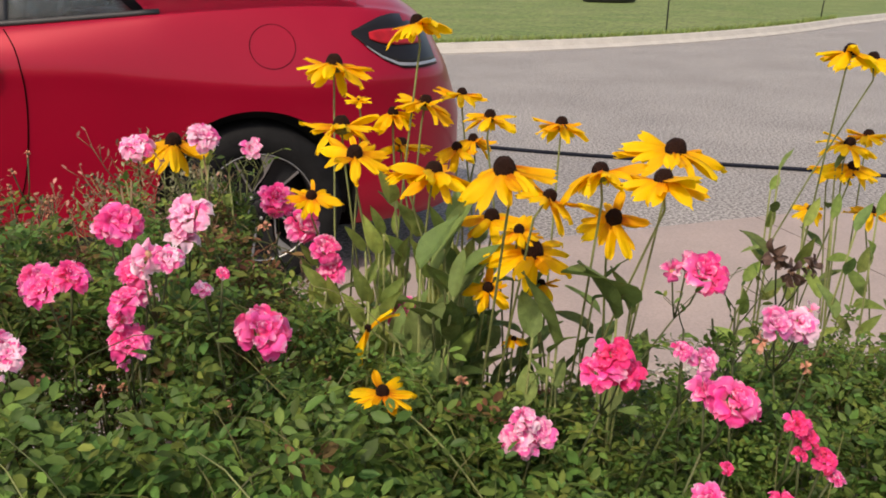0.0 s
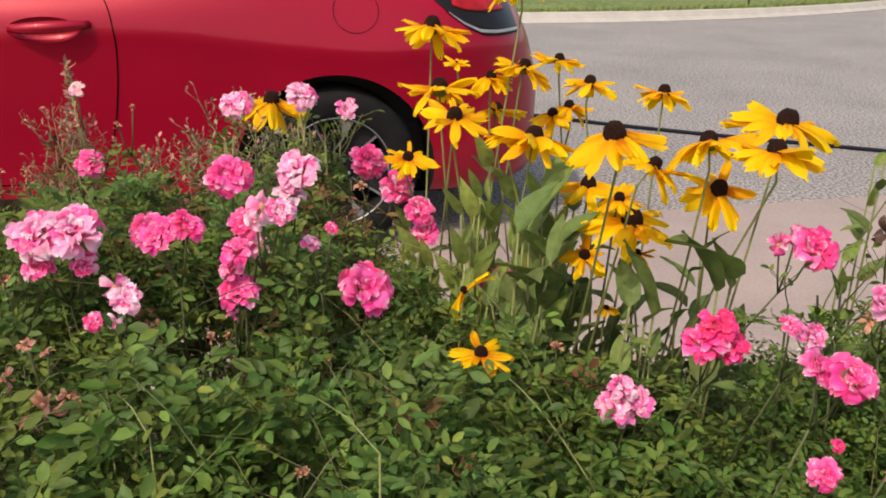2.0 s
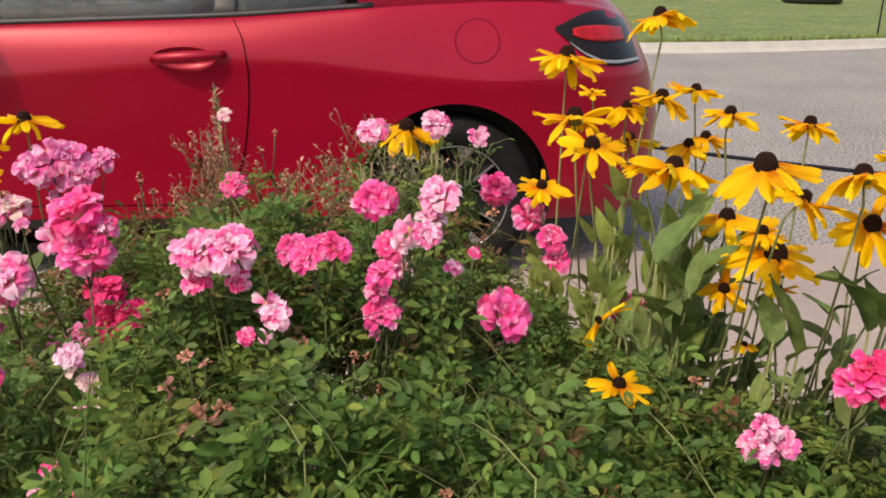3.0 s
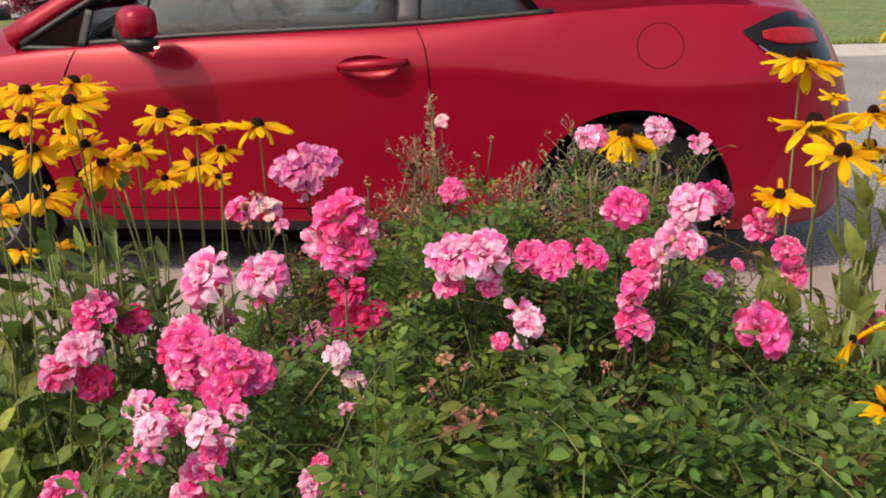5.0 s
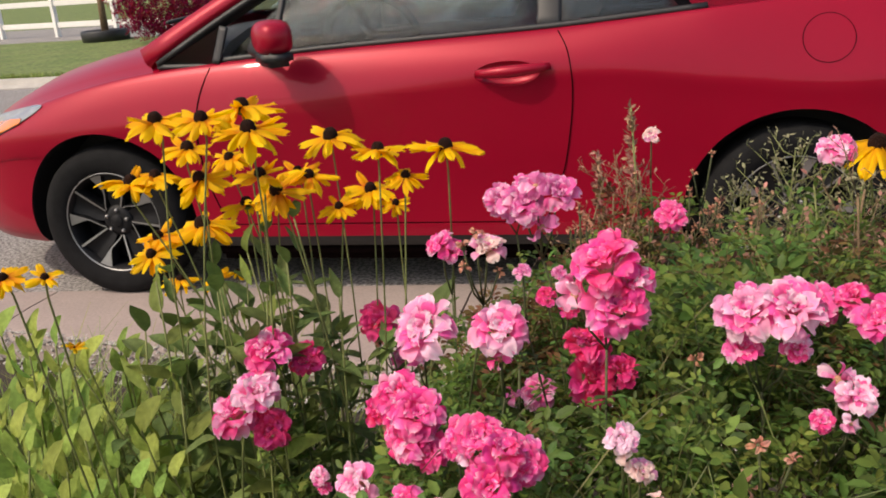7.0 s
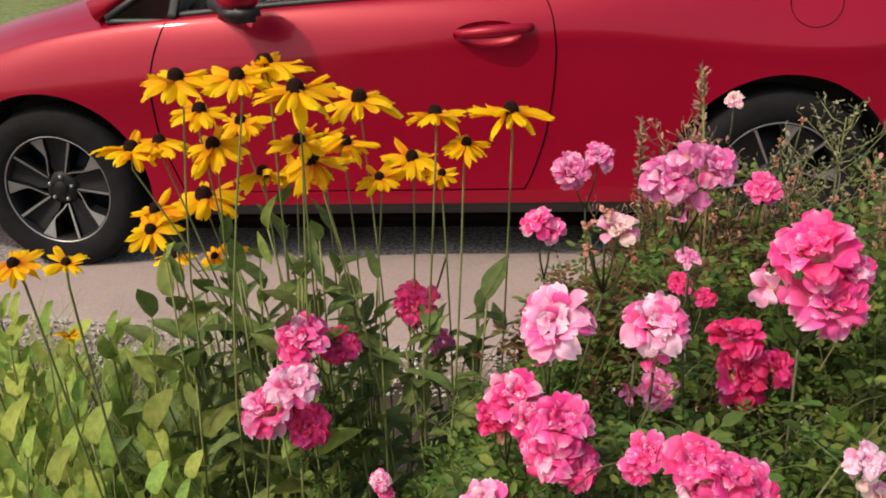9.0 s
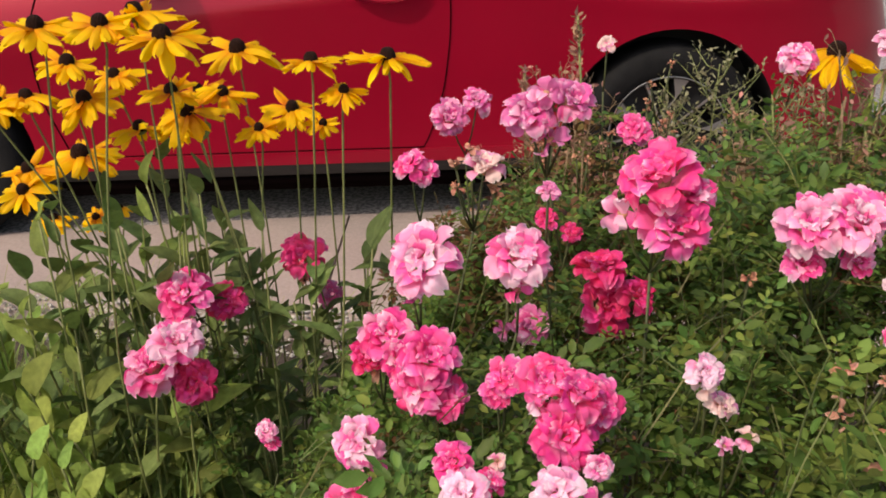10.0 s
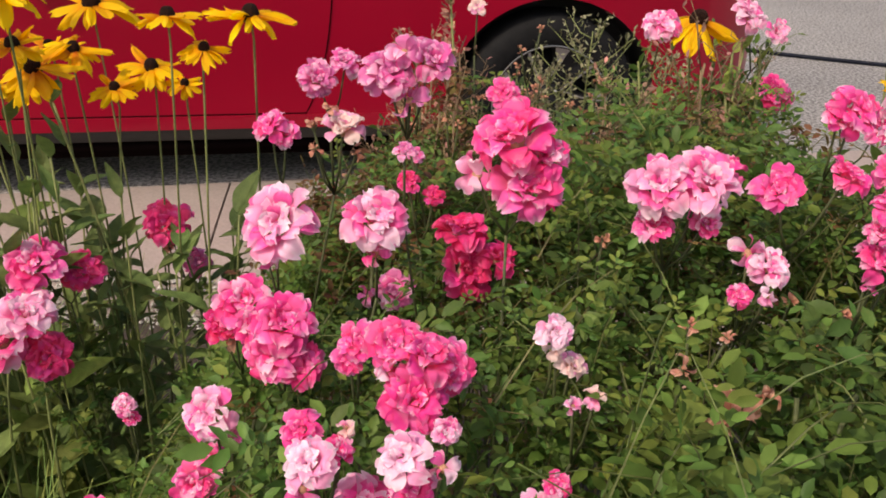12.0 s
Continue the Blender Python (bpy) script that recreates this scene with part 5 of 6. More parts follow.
rose((-0.980, -2.050, 0.567, 0.0140, "pale"), (-0.973, -2.050, 0.549, 0.0101, "mid"))
rose((-0.576, -2.480, 0.784, 0.0100, "mid"))
rose((0.443, -2.350, 0.897, 0.0190, "dark"), (0.468, -2.350, 0.877, 0.0175, "dark"), (0.512, -2.330, 0.873, 0.0140, "dark"))
rose((-0.508, -1.850, 0.876, 0.0228, "hot"))
rose((-0.651, -2.150, 0.875, 0.0127, "red"), (-0.626, -2.150, 0.859, 0.0111, "red"))
rose((-0.639, -2.100, 0.882, 0.0092, "mauve"))



# ---- the bed ----
def canopy(x, y):
    """Height of the rose foliage over the bed."""
    top = np.interp(x, (-1.35, -1.15, -1.0, -0.88, -0.78, -0.65, -0.4, -0.25, -0.1, 0.0, 0.15, 0.3, 0.5, 0.7, 0.9, 1.3),
                    (0.16, 0.28, 0.42, 0.58, 0.77, 0.89, 0.92, 0.89, 0.85, 0.77, 0.68, 0.64, 0.66, 0.70, 0.67, 0.55))
    slope = np.interp(x, (-0.9, -0.65, -0.3, 0.0, 0.3), (0.36, 0.17, 0.17, 0.45, 0.60))
    top = top + 0.10 * math.exp(-((x + 0.20) / 0.10) ** 2 - ((y + 1.85) / 0.12) ** 2)
    top = top + 0.15 * math.exp(-((x + 0.53) / 0.10) ** 2 - ((y + 1.74) / 0.10) ** 2)
    top = top - 0.12 * (-0.75 < x < -0.2) * max(min((y + 2.05) / 0.25, 1.0), 0.0)
    return top - slope * max(y + 2.25, 0) - 0.45 * max(-2.40 - y, 0) + 0.07 * noise.noise(Vector((x * 5, y * 5, 3.0))) + 0.065 * noise.noise(Vector((x * 13, y * 13, 9.0)))


def back_edge(x):
    return np.interp(x, (-1.35, -1.0, -0.75, -0.3, 0.0, 0.25, 0.5, 0.8, 1.3), (-1.75, -1.66, -1.55, -1.58, -1.75, -1.98, -2.10, -2.05, -2.0))


def under_blooms(x, y):
    """Blooms stand clear of the leaves: the height that they leave to the foliage."""
    low = 9.0
    for bx, by, bz, r, _ in BLOOMS:
        ahead = by - y
        if abs(bx - x) < r + 0.012 and -0.03 < ahead < 0.22:
            low = min(low, bz - 0.85 * r + 0.42 * max(ahead, 0))
    return low


def tubes_mesh(name, paths, radius, material):
    """Many thin three-sided stems in one mesh."""
    n, k = len(paths), len(paths[0])
    p = np.asarray(paths, float)
    d = p[:, -1] - p[:, 0]
    d /= np.linalg.norm(d, axis=1, keepdims=True)
    s = np.cross(d, (0.3, 0.2, 0.9))
    s /= np.linalg.norm(s, axis=1, keepdims=True)
    u = np.cross(d, s)
    taper = np.linspace(1.0, 0.55, k)[None, :, None] * radius
    ring = [p + taper * (math.cos(a) * s[:, None] + math.sin(a) * u[:, None]) for a in (0, 2.094, 4.189)]
    verts = np.stack(ring, 2).reshape(-1, 3)
    faces = []
    for i in range(n):
        for j in range(k - 1):
            b = (i * k + j) * 3
            faces += [(b + q, b + (q + 1) % 3, b + 3 + (q + 1) % 3, b + 3 + q) for q in range(3)]
    me = bpy.data.meshes.new(name)
    me.from_pydata(verts.tolist(), [], faces)
    me.materials.append(material)
    return me


BUSHES = ((-1.02, -2.15), (-0.66, -2.05), (-0.36, -2.15), (-0.02, -2.25), (0.30, -2.45), (0.66, -2.40), (1.02, -2.35), (-0.55, -2.62), (0.02, -2.68))
picks = [[] for _ in BUSHES]
shoots = [[] for _ in BUSHES]
for _ in range(13000):
    x, y = rng.uniform(-1.3, 1.3), rng.uniform(-2.85, -1.45)
    if y < -2.72 + 0.10 * math.sin(5.1 * x) + rng.normal(0, 0.03) or abs(x) > 1.2 + 0.1 * math.sin(9 * y) or y > back_edge(x) + rng.normal(0, 0.05):
        continue
    k = min(range(len(BUSHES)), key=lambda b: (BUSHES[b][0] - x) ** 2 + (BUSHES[b][1] - y) ** 2)
    deep = min(rng.exponential(0.075), 0.45)
    tip = Vector((x, y, canopy(x, y) + rng.normal(0.012, 0.022) - deep))
    a, lean = rng.uniform(0, 2 * math.pi), rng.uniform(0.25, 1.35)
    d = Vector((math.cos(a) * math.sin(lean), math.sin(a) * math.sin(lean) - 0.2, math.cos(lean))).normalized()
    length = rng.uniform(0.07, 0.17)
    root = tip - d * length - Vector((0, 0, 0.02))
    path = [root.lerp(tip, u) + Vector((0, 0, 0.018 * math.sin(math.pi * u))) for u in (0, 0.33, 0.67, 1.0)]
    if tip.z < 0.03 or tip.z > under_blooms(x, y):
        continue
    shoots[k].append([tuple(p) for p in path])
    side = d.cross(Vector((0, 0, 1))).normalized()
    tone = rng.random()
    size = rng.uniform(0.0095, 0.0205) * (1.25 if y < -2.42 else 1.0)
    # fewer young leaves low in front; the drop at left paints in shade
    pale_share = np.interp(y, (-2.6, -2.4, -2.25), (0.9 if x < -0.32 else 0.30, 1.1 if x < -0.32 else 0.75, 1.3)) * np.interp(x, (-0.85, -0.68, -0.52), (0.35, 0.5, 1.2))
    count = int(rng.integers(5, 8))
    for i in range(count):
        u = 0.25 + 0.75 * i / (count - 1)
        p = path[0].lerp(path[3], u) + Vector((0, 0, 0.018 * math.sin(math.pi * u)))
        if p.z > under_blooms(p.x, p.y) or p.z < 0.0:
            continue
        way = side * (1 if i % 2 else -1) * (1.0 if i < count - 1 else 0.1) + d * rng.uniform(0.2, 0.9) + Vector((rng.normal(0, 0.25), rng.normal(0, 0.25), rng.normal(-0.05, 0.25)))
        up = Vector((0, -0.15, 1.0)) + d * 0.4 + Vector(rng.normal(0, 0.35, 3))
        slot = 2 if tone > (0.98 if y < -2.1 or x < -0.8 else 0.52 if y > -1.98 and x < -0.1 else 0.75) else 1 if rng.random() < pale_share * (0.75 if tone < 0.24 else 0.13) else 0
        picks[k].append((*p, *way, *up, size * rng.uniform(0.7, 1.25) * (1.0 - 0.25 * (u > 0.9)), slot))
for (bx, by), some, stems in zip(BUSHES, picks, shoots):
    bush = empty("rose_bush", pose(bx, by, SOIL), "dense green rose bush with small toothed leaves", "shrub", "rose bushes in the bed")
    some = np.array(some)
    at = np.array((bx, by, SOIL))
    tagged(part("foliage", leaflet_mesh("foliage", some[:, :3] - at, some[:, 3:6], some[:, 6:9], some[:, 9], M["leaf"], second=(M["leaf_new"], M["leaf_bronze"]), tones=some[:, 10]), None, bush, "small green rose leaves"), kind="stuff")
    tagged(part("shoot", tubes_mesh("shoot", np.array(stems) - at, 0.0008, M["shoot"]), None, bush, "thin green leafy shoots"), kind="stuff")
    for k in range(6):
        bm = bmesh.new()
        ex, ey = bx + rng.normal(0, 0.15), by + rng.normal(0, 0.12)
        tip = Vector((ex - bx, ey - by, max(canopy(ex, ey), 0.2) - SOIL - rng.uniform(0.05, 0.12)))
        tube(bm, stem_path((rng.normal(0, 0.03), rng.normal(0, 0.03), 0), tip, 0.05), [0.005 - 0.0004 * i for i in range(9)], 6)
        part("cane", bm, M["cane"], bush)

M["bud_tan"] = mat("withered_bud", (0.46, 0.235, 0.17), 0.8, 0, 0.4, 10, 0.2, rand=0.4, hue=0.03, thin=0.2)


# twiggy shoots with small withered heads over the back of the bushes
def twig(x, y, z, n=7, spread=0.07, material="dry_stem", label="dry twiggy shoot with withered flower heads", heads=True, nl=10, leaves="leaf_new"):
    base = Vector((x + rng.normal(0, 0.05), y + rng.normal(0, 0.05), SOIL))
    thing = empty("twiggy_shoot", Matrix.Translation(base), label, "shoot", "twiggy shoots in the bed")
    top = Vector((x, y, z)) - base
    pts = stem_path((0, 0, 0), top, 0.02)
    bm = bmesh.new()
    tube(bm, pts, [0.003 - 0.0002 * i for i in range(9)], 5)
    part("stem", bm, M[material], thing)
    buds = []
    bm = bmesh.new()
    for i in range(n):
        u = rng.uniform(0.72, 1.0)
        p = pts[0].lerp(pts[-1], u)
        a = rng.uniform(0, 6.28)
        q = p + Vector((math.cos(a) * spread, math.sin(a) * spread, rng.uniform(0.02, 0.07)))
        tube(bm, [p, p.lerp(q, 0.5) - Vector((0, 0, 0.004)), q], 0.0008, 4)
        for j in range(6):
            w = p.lerp(q, rng.uniform(0.4, 1.0))
            e = w + Vector((rng.normal(0, 0.012), rng.normal(0, 0.012), rng.uniform(0.004, 0.022)))
            tube(bm, [w, e], 0.0005, 3)
            buds.append(e)
    tagged(part("branch", bm, M[material], thing), kind="stuff")
    nb = len(buds)
    if not heads:
        tagged(part("bud", leaflet_mesh("bud", buds, rng.normal(0, 1, (nb, 3)) + (0, 0, 0.3), rng.normal(0, 0.5, (nb, 3)) + (0, 0, 1), rng.uniform(0.008, 0.017, nb), M["leaf"], False, M["leaf_new"], 0.4), None, thing), kind="stuff")
    else:
        withered = part("bud", leaflet_mesh("bud", buds, rng.normal(0, 1, (nb, 3)) + (0, 0, 0.6), rng.normal(0, 1, (nb, 3)), rng.uniform(0.005, 0.012, nb), M["bud_tan"], False), None, thing)
        tagged(withered, kind="stuff")
    at = np.array([pts[0].lerp(pts[-1], v) for v in rng.uniform(0.55, 0.98, nl)])
    part("foliage", leaflet_mesh("foliage", at, rng.normal(0, 1, (nl, 3)) + (0, 0, 0.3), np.tile((0, 0, 1.0), (nl, 1)), rng.uniform(0.012, 0.02, nl), M[leaves if heads else "leaf"]), None, thing)


for k in range(12):
    twig(rng.uniform(-0.32, -0.12), rng.uniform(-1.84, -1.70), rng.uniform(0.80, 0.91), 9, 0.04, "stem", "upright leafy shoot with small pale buds", False, 60)

for k in range(28):
    x = rng.uniform(-0.80, -0.25) if k % 4 else rng.uniform(-0.3, -0.05)
    y = rng.uniform(-2.0, -1.5)
    twig(x, y, canopy(x, y) + rng.uniform(0.0, 0.11), 10, 0.045)


for k in range(12):
    x, y = rng.uniform(-0.61, -0.45), rng.uniform(-1.80, -1.64)
    twig(x, y, rng.uniform(0.80, 0.895), 9, 0.045, "dry_stem", "withered bronze rose shoot with dead heads", True, 26, "leaf_bronze")


def spike(x, y, z):
    """A tall dry seed spike."""
    base = Vector((x + 0.02, y + 0.02, SOIL))
    thing = empty("seed_spike", Matrix.Translation(base), "tall dry brown seed spike", "seed head", "seed spikes in the bed")
    top = Vector((x, y, z)) - base
    pts = stem_path((0, 0, 0), top, 0.01)
    bm = bmesh.new()
    tube(bm, pts, [0.004 - 0.0003 * i for i in range(9)], 6)
    part("stem", bm, M["stem"], thing)
    n = 110
    u = rng.uniform(0.86, 1.0, n)
    at = np.array([pts[0].lerp(pts[-1], v) for v in u])
    part("seed_head", leaflet_mesh("seed_head", at, rng.normal(0, 0.7, (n, 3)) + (0, 0, 0.8), rng.normal(0, 1, (n, 3)), rng.uniform(0.010, 0.017, n), M["bud_tan"], False), None, thing)["kind"] = "stuff"


for k in range(18):
    x, y = (rng.uniform(-0.66, -0.30), rng.uniform(-1.95, -1.62)) if k % 3 else (rng.uniform(-0.50, -0.40), rng.uniform(-1.85, -1.70))
    z = canopy(x, y) + rng.uniform(0.03, 0.10)
    rose((x, y, z + 0.015, rng.uniform(0.011, 0.015), "dry"), (x + rng.normal(0, 0.03), y, z + rng.normal(0.01, 0.02), rng.uniform(0.010, 0.014), "dry"))

spike(-0.559, -1.670, 0.992)
spike(-0.617, -1.45, 0.872)
rose((-0.531, -1.758, 0.968, 0.0130, "cream"))


def panicle(x, y, z, high, wide):
    """An airy, many-branched weed with tiny buds."""
    base = Vector((x, y, SOIL))
    thing = empty("panicle_weed", Matrix.Translation(base), "airy branched grey-green weed full of tiny buds", "weed")
    top = Vector((0.03, 0, z - SOIL))
    bm = bmesh.new()
    pts = stem_path((0, 0, 0), top, 0.01, 13)
    tube(bm, pts, [0.0035 - 0.0002 * i for i in range(13)], 6)
    part("stem", bm, M["stem"], thing)
    bm = bmesh.new()
    tips = []
    for i in range(22):
        u = 1 - (i / 22) * high / (z - SOIL)
        p = pts[min(int(u * 12), 11)].lerp(pts[min(int(u * 12) + 1, 12)], u * 12 - int(u * 12))
        a = 2.4 * i
        reach = wide * (0.25 + 0.75 * math.sin(math.pi * min((1 - u) * (z - SOIL) / high * 0.75 + 0.05, 1)))
        q = p + Vector((math.cos(a), math.sin(a), 0.75)) * reach
        mids = [p, p.lerp(q, 0.5) - Vector((0, 0, 0.01)), q]
        tube(bm, mids, [0.0016, 0.0012, 0.0007], 4)
        for j in range(5):
            v = 0.35 + 0.65 * j / 4
            w = p.lerp(q, v)
            e = w + Vector((rng.normal(0, 0.4), rng.normal(0, 0.4), 0.6)) * reach * 0.28
            tube(bm, [w, e], 0.0006, 3)
            tips += [e, w.lerp(e, 0.5), e + Vector((0.004, 0.003, 0.004))]
    tagged(part("branch", bm, M["stem"], thing), kind="stuff")
    n = len(tips)
    buds = part("bud", leaflet_mesh("bud", tips, rng.normal(0, 1, (n, 3)) + (0, 0, 0.8), rng.normal(0, 1, (n, 3)), rng.uniform(0.006, 0.012, n), M["bud"], False), None, thing)
    tagged(buds, kind="stuff")
    nl = 40
    at = np.array([pts[0].lerp(pts[-1], v) + Vector((rng.normal(0, wide * 0.45), rng.normal(0, wide * 0.45), 0)) for v in rng.uniform(0.62, 0.9, nl)])
    part("foliage", leaflet_mesh("foliage", at, rng.normal(0, 1, (nl, 3)), np.tile((0, 0, 1.0), (nl, 1)), rng.uniform(0.012, 0.022, nl), M["leaf_new"]), None, thing)


M["bud"] = mat("greyish_bud", (0.24, 0.225, 0.13), 0.85, 0, 0.4, 10, 0.2, rand=0.35, hue=0.03)
panicle(-0.300, -1.40, 0.860, 0.27, 0.105)
panicle(-0.405, -1.52, 0.815, 0.16, 0.07)
panicle(-0.240, -1.62, 0.85, 0.14, 0.06)


def rosette(x, y, size, n, high):
    """A broad-leaved plant, its leaves standing up from the ground on stalks."""
    thing = empty("broadleaf_plant", pose(x, y, SOIL), "light green broad-leaved plant with upright leaves", "plant", "broad-leaved plants in the bed")
    bm = bmesh.new()
    for i in range(n):
        a = rng.uniform(0, 2 * math.pi)
        p = Vector((rng.normal(0, 0.05), rng.normal(0, 0.05), high * rng.uniform(0.25, 1.0)))
        tube(bm, [(p.x * 0.4, p.y * 0.4, 0), (p.x * 0.8, p.y * 0.8, p.z * 0.6), p], [0.0035, 0.003, 0.002], 5)
        s = size * rng.uniform(0.7, 1.15)
        d = Vector((math.cos(a), math.sin(a) - 0.3, rng.uniform(0.6, 2.8)))
        part("leaf", WEED_LEAVES[int(rng.integers(4))], None, thing, m=Matrix.Translation(p) @ frame_of(d, (-0.3, -1.0, 0.8)) @ Matrix.Diagonal((s, s, s, 1)))
    tagged(part("stem", bm, M["stem"], thing), kind="stuff")


def leafy_stem(x, y, z, pale=False, scale=1.0, n=9, low=0.45):
    """A flowerless leafy shoot of a black-eyed susan."""
    base = Vector((x + rng.normal(0, 0.03), y + rng.normal(0, 0.03), SOIL))
    thing = empty("leafy_shoot", Matrix.Translation(base), "leafy green shoot without a flower", "shoot", "leafy shoots among the flowers")
    pts = stem_path((0, 0, 0), Vector((x, y, z)) - base, 0.02)
    bm = bmesh.new()
    tube(bm, pts, [0.0032 - 0.0002 * i for i in range(9)], 6)
    part("stem", bm, M["stem"], thing)
    for i in range(n):
        u = low + (1 - low) * i / (n - 1)
        a = 2.4 * i + rng.normal(0, 0.3)
        s = scale * rng.uniform(0.10, 0.16) * (1.1 - 0.35 * u)
        d = Vector((math.cos(a), math.sin(a), rng.uniform(0.3, 1.9) + (1.2 if pale is True else 0.4 if i == n - 1 else 0)))
        part("leaf", (LANCE_LEAVES if pale == "lance" else WEED_LEAVES if pale else SUSAN_LEAVES)[int(rng.integers(4))], None, thing, m=Matrix.Translation(pts[0].lerp(pts[-1], u)) @ frame_of(d, (-0.3, -0.9, 0.8) if pale else (0, 0, 1)) @ Matrix.Diagonal((s, s, s, 1)))


for k in range(42):
    leafy_stem(rng.uniform(-0.06, 0.16), rng.uniform(-2.20, -1.95), rng.uniform(0.62, 0.90), "lance", 0.50, 13, 0.36)
for k in range(12):
    leafy_stem(rng.uniform(0.02, 0.24), rng.uniform(-2.24, -1.95), rng.uniform(0.62, 0.85), False, 0.54, 12, 0.4)
for k in range(32):
    leafy_stem(rng.uniform(-1.38, -1.08), rng.uniform(-1.85, -1.60), rng.uniform(0.52, 0.85), "lance" if k % 4 == 0 else False, 0.66, 11, 0.32)
for x, z in ((-1.12, 0.74), (-1.07, 0.66), (-1.02, 0.72), (-0.95, 0.62), (-0.86, 0.70)):
    leafy_stem(x, rng.uniform(-1.82, -1.74), z, False, 0.62, 7, 0.55)
for k in range(6):
    leafy_stem(rng.uniform(-1.0, -0.8), rng.uniform(-1.8, -1.55), rng.uniform(0.40, 0.62), False, 0.6)
for k in range(9):
    leafy_stem(rng.uniform(-1.08, -0.84), rng.uniform(-1.80, -1.66), rng.uniform(0.46, 0.66), False, 0.6)
for k in range(20):
    leafy_stem(rng.uniform(0.60, 0.95), rng.uniform(-2.35, -1.95), rng.uniform(0.6, 0.95), "lance" if k % 2 else False, 0.5)
for k in range(14):
    leafy_stem(rng.uniform(0.10, 0.34), rng.uniform(-2.32, -2.14), rng.uniform(0.60, 0.82), False, 0.52, 11)
for x, y, z in ((0.285, -2.30, 0.83), (0.262, -2.31, 0.82), (0.20, -2.28, 0.78), (0.31, -2.26, 0.80)):
    leafy_stem(x, y, z, False, 1.1, 5)
for k in range(14):
    leafy_stem(rng.uniform(0.02, 0.22), rng.uniform(-2.32, -2.08), rng.uniform(0.60, 0.80), False, 0.56, 12, 0.4)
for k in range(6):
    leafy_stem(rng.uniform(-0.28, -0.15), rng.uniform(-1.84, -1.74), rng.uniform(0.82, 0.93), "lance", 0.28, 11)
for k in range(8):
    leafy_stem(rng.uniform(0.04, 0.20), rng.uniform(-2.24, -2.12), rng.uniform(0.74, 0.88), False, 0.8, 9, 0.5)
for k in range(5):
    twig(rng.uniform(0.28, 0.46), rng.uniform(-2.42, -2.32), rng.uniform(0.78, 0.86), 4, 0.03, "cane", "thin leafy rose cane with dark leaves", False, 34)

for k in range(34):
    x = rng.uniform(-1.85, -1.30)
    leafy_stem(x, rng.uniform(-2.08, -1.58) if x < -1.4 else rng.uniform(-2.1, -1.85), np.interp(x, (-1.9, -1.5, -1.36, -1.2), (0.66, 0.63, 0.52, 0.38)) + rng.normal(0, 0.03) - rng.uniform(0, 0.16), True, 0.58)

for k in range(4):
    leafy_stem(rng.uniform(-1.36, -1.22), rng.uniform(-2.08, -1.92), rng.uniform(0.36, 0.48), True, 0.45, 9)

for k in range(34):
    x = rng.uniform(-2.0, -1.30)
    y = rng.uniform(-2.1, np.interp(x, (-2.3, -1.75, -1.5, -1.2), (-1.05, -1.2, -1.62, -1.86)))
    rosette(x, y, rng.uniform(0.052, 0.092), int(rng.integers(10, 14)), rng.uniform(0.22, 0.48) - 0.10 * max(y + 1.9, 0))


def grass(name, count, x0, x1, y0, y1, tall, label):
    """Loose blades of grass in one mesh."""
    verts, faces = [], []
    for k in range(count):
        x, y = rng.uniform(x0, x1), rng.uniform(y0, y1)
        if noise.noise(Vector((x * 2.5, y * 2.5, 1.7))) + 0.9 * min((x - x0) / (x1 - x0), (x1 - x) / (x1 - x0), (y - y0) / (y1 - y0), (y1 - y) / (y1 - y0)) < 0.02:
            continue
        a, h, w = rng.uniform(0, 6.28), tall * rng.uniform(0.4, 1.2), rng.uniform(0.002, 0.006)
        lean = rng.uniform(0.15, 0.95) * h
        c, s = math.cos(a), math.sin(a)
        b = len(verts)
        for u in (0, 0.4, 0.75, 1.0):
            px, py, pz = x + c * lean * u * u, y + s * lean * u * u, SOIL + h * (u - 0.18 * u * u)
            ww = w * (1 - u) + 0.0004
            verts += [(px - s * ww, py + c * ww, pz), (px + s * ww, py - c * ww, pz)]
        faces += [(b + 2 * i, b + 2 * i + 1, b + 2 * i + 3, b + 2 * i + 2) for i in range(3)]
    me = bpy.data.meshes.new(name)
    me.from_pydata(verts, [], faces)
    me.materials.append(M["grass"])
    return tagged(new(name, me), label, "grass", kind="stuff")


grass("grass", 9000, -2.2, -1.15, -2.2, -1.25, 0.46, "long green grass blades in the bed")
grass("grass", 8000, -1.6, -1.02, -2.3, -1.82, 0.52, "tall bright grass at the bed's front")
grass("grass", 7000, -1.35, -0.74, -2.5, -1.8, 0.38, "tangled grass under the roses")
grass("grass", 500, -1.3, 1.4, -1.7, -1.0, 0.12, "short sparse grass at the bed's edge")

STALKS = (((-0.359, -2.45, 0.823), (-0.507, -2.58, 0.856)),
          ((-0.37, -2.42, 0.818), (-0.386, -2.5, 0.839)),
          ((-0.219, -2.6, 0.891), (-0.183, -2.68, 0.893)),
          ((-0.377, -2.5, 0.852), (-0.345, -2.56, 0.845)))


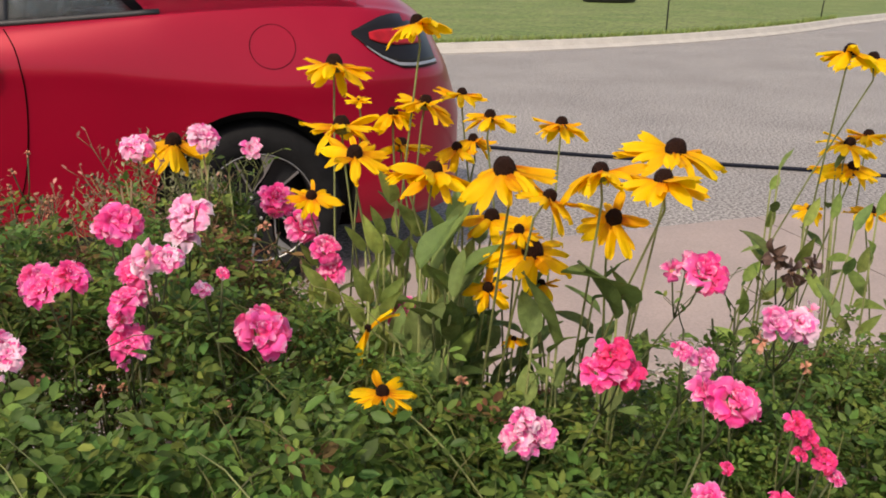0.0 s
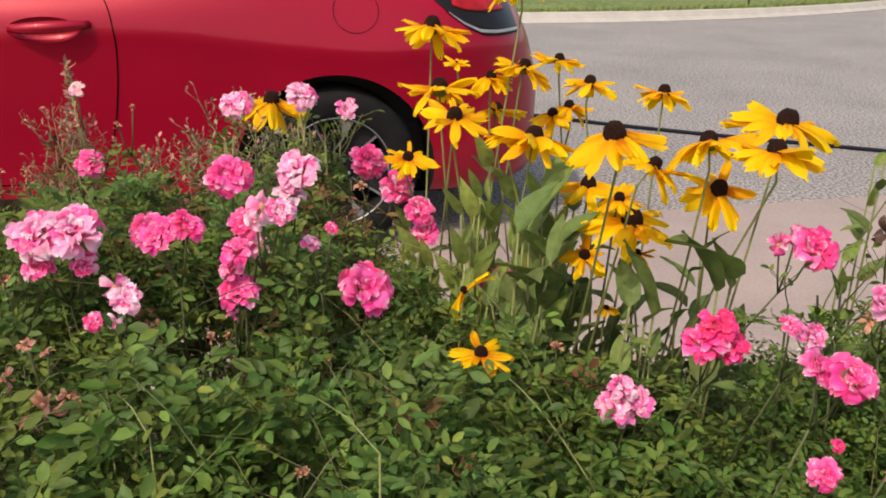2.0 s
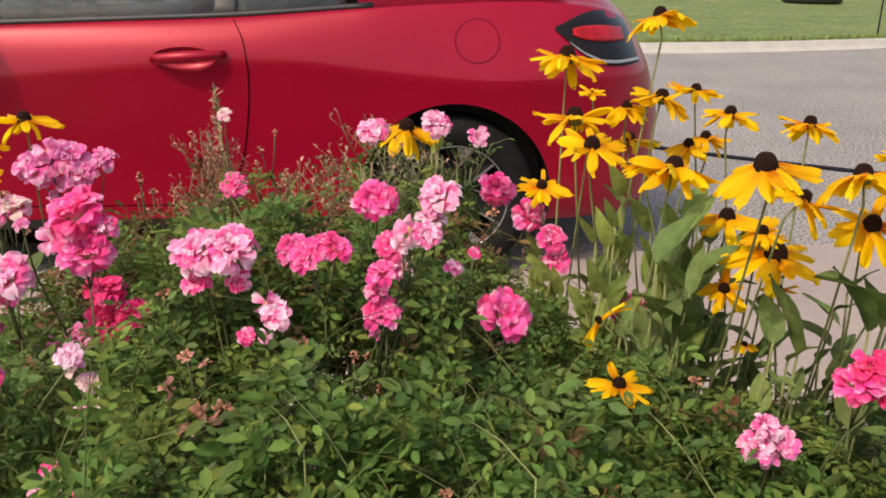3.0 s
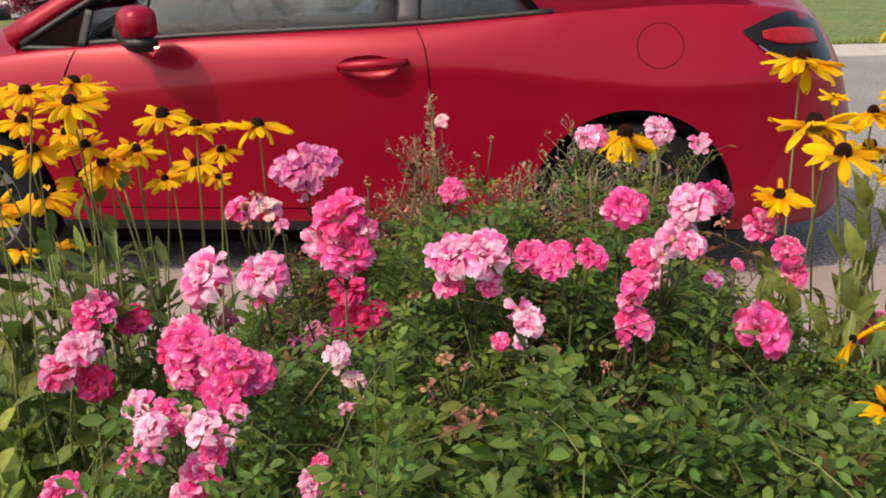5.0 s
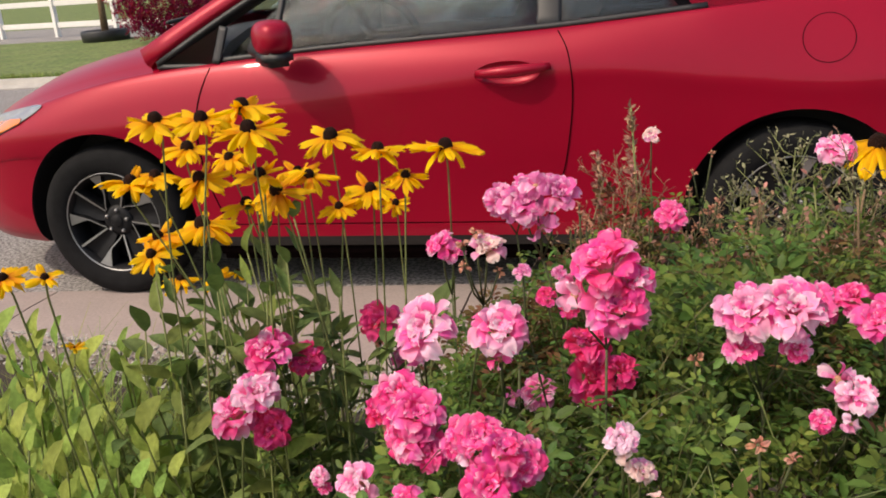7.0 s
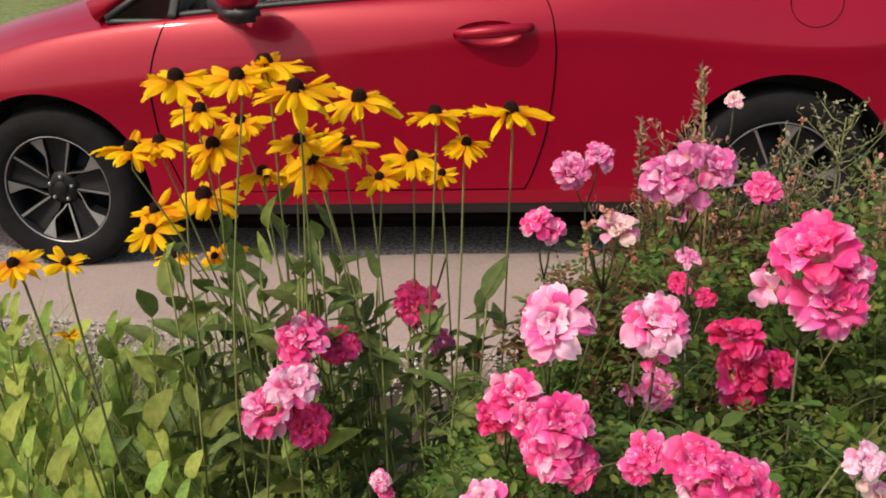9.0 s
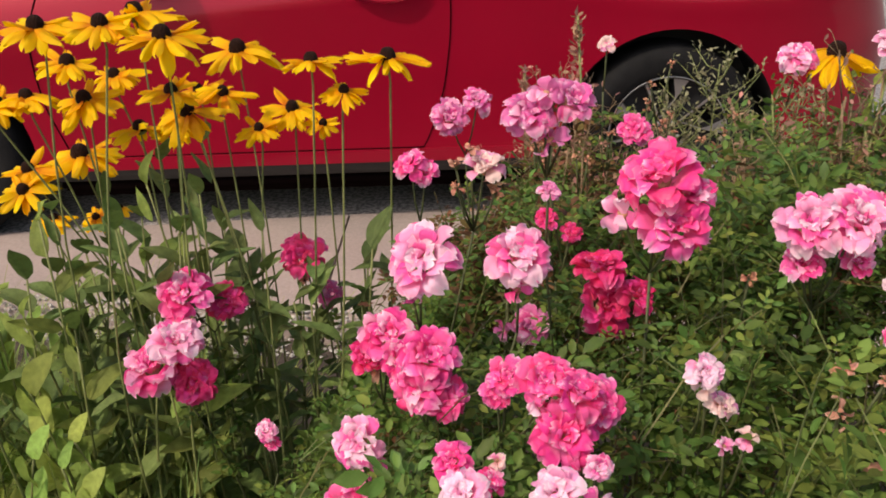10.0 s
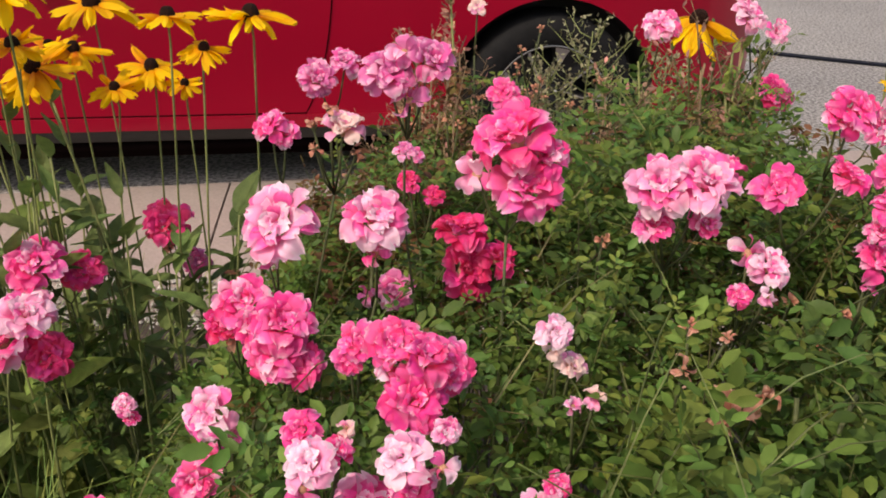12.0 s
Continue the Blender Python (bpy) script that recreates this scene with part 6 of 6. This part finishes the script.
def stalk(a, b):
    """A thin pale grass stalk that arches over the leaves."""
    root = Vector((b[0], b[1], SOIL))
    bm = bmesh.new()
    tube(bm, [(0, 0, 0), Vector(b) - root, Vector(b).lerp(Vector(a), 0.5) + Vector((0, 0, 0.006)) - root, Vector(a) - root], [0.0009, 0.0008, 0.0006, 0.0004], 5)
    ob = new("grass_stalk", mesh_of("grass_stalk", bm, M["stem"]))
    ob.location = root
    tagged(ob, "thin pale arching grass stalk among the roses", "grass", "grass stalks in the bed")


for a, b in STALKS:
    stalk(a, b)

# tufts hanging over the far kerb
verts, faces = [], []
for k in range(9000):
    x = rng.uniform(-15, 12)
    y = far_kerb(x) + 0.20 + abs(rng.normal(0, 0.12)) + 0.10 * max(noise.noise(Vector((x * 0.9, 0, 0))), -0.2)
    a, h, w = rng.uniform(0, 6.28), rng.uniform(0.03, 0.10), 0.006
    c, s = math.cos(a), math.sin(a)
    b = len(verts)
    verts += [(x - s * w, y + c * w, 0.11), (x + s * w, y - c * w, 0.11), (x + c * h * 0.6, y + s * h * 0.6 - 0.03, 0.115 + h)]
    faces.append((b, b + 1, b + 2))
me = bpy.data.meshes.new("kerb_grass")
me.from_pydata(verts, [], faces)
me.materials.append(M["grass"])
tagged(new("kerb_grass", me), "uneven grass fringe along the far kerb", "grass", kind="stuff")

# pebbles in the worn edge of the slab
bm = bmesh.new()
verts, faces = [], []
for k in range(7000):
    x = rng.uniform(-3.2, 1.6)
    v = rng.random()
    y, z = bed_edge(x) - 0.016 * rng.random() - 0.004, -0.005 - 0.10 * v
    if rng.random() < 0.25:
        y, z = bed_edge(x) - rng.uniform(0.0, 0.10), SOIL + 0.004
    elif rng.random() < 0.3:
        y, z = bed_edge(x) + abs(rng.normal(0, 0.018)), 0.0
    s = rng.uniform(0.003, 0.010)
    b = len(verts)
    for dx, dy, dz in ((1, 0, 0), (0, 1, 0), (-1, 0, 0), (0, -1, 0), (0, 0, 0.8), (0, 0, -0.8)):
        verts.append((x + dx * s * rng.uniform(0.6, 1.2), y + dy * s * rng.uniform(0.6, 1.2), z + dz * s * rng.uniform(0.6, 1.2)))
    faces += [(b, b + 1, b + 4), (b + 1, b + 2, b + 4), (b + 2, b + 3, b + 4), (b + 3, b, b + 4), (b + 1, b, b + 5), (b + 2, b + 1, b + 5), (b + 3, b + 2, b + 5), (b, b + 3, b + 5)]
bm.free()
me = bpy.data.meshes.new("gravel")
me.from_pydata(verts, [], faces)
me.materials.append(M["gravel"])
tagged(new("gravel", me), "grey pebbles in the worn slab edge", "gravel", kind="stuff")
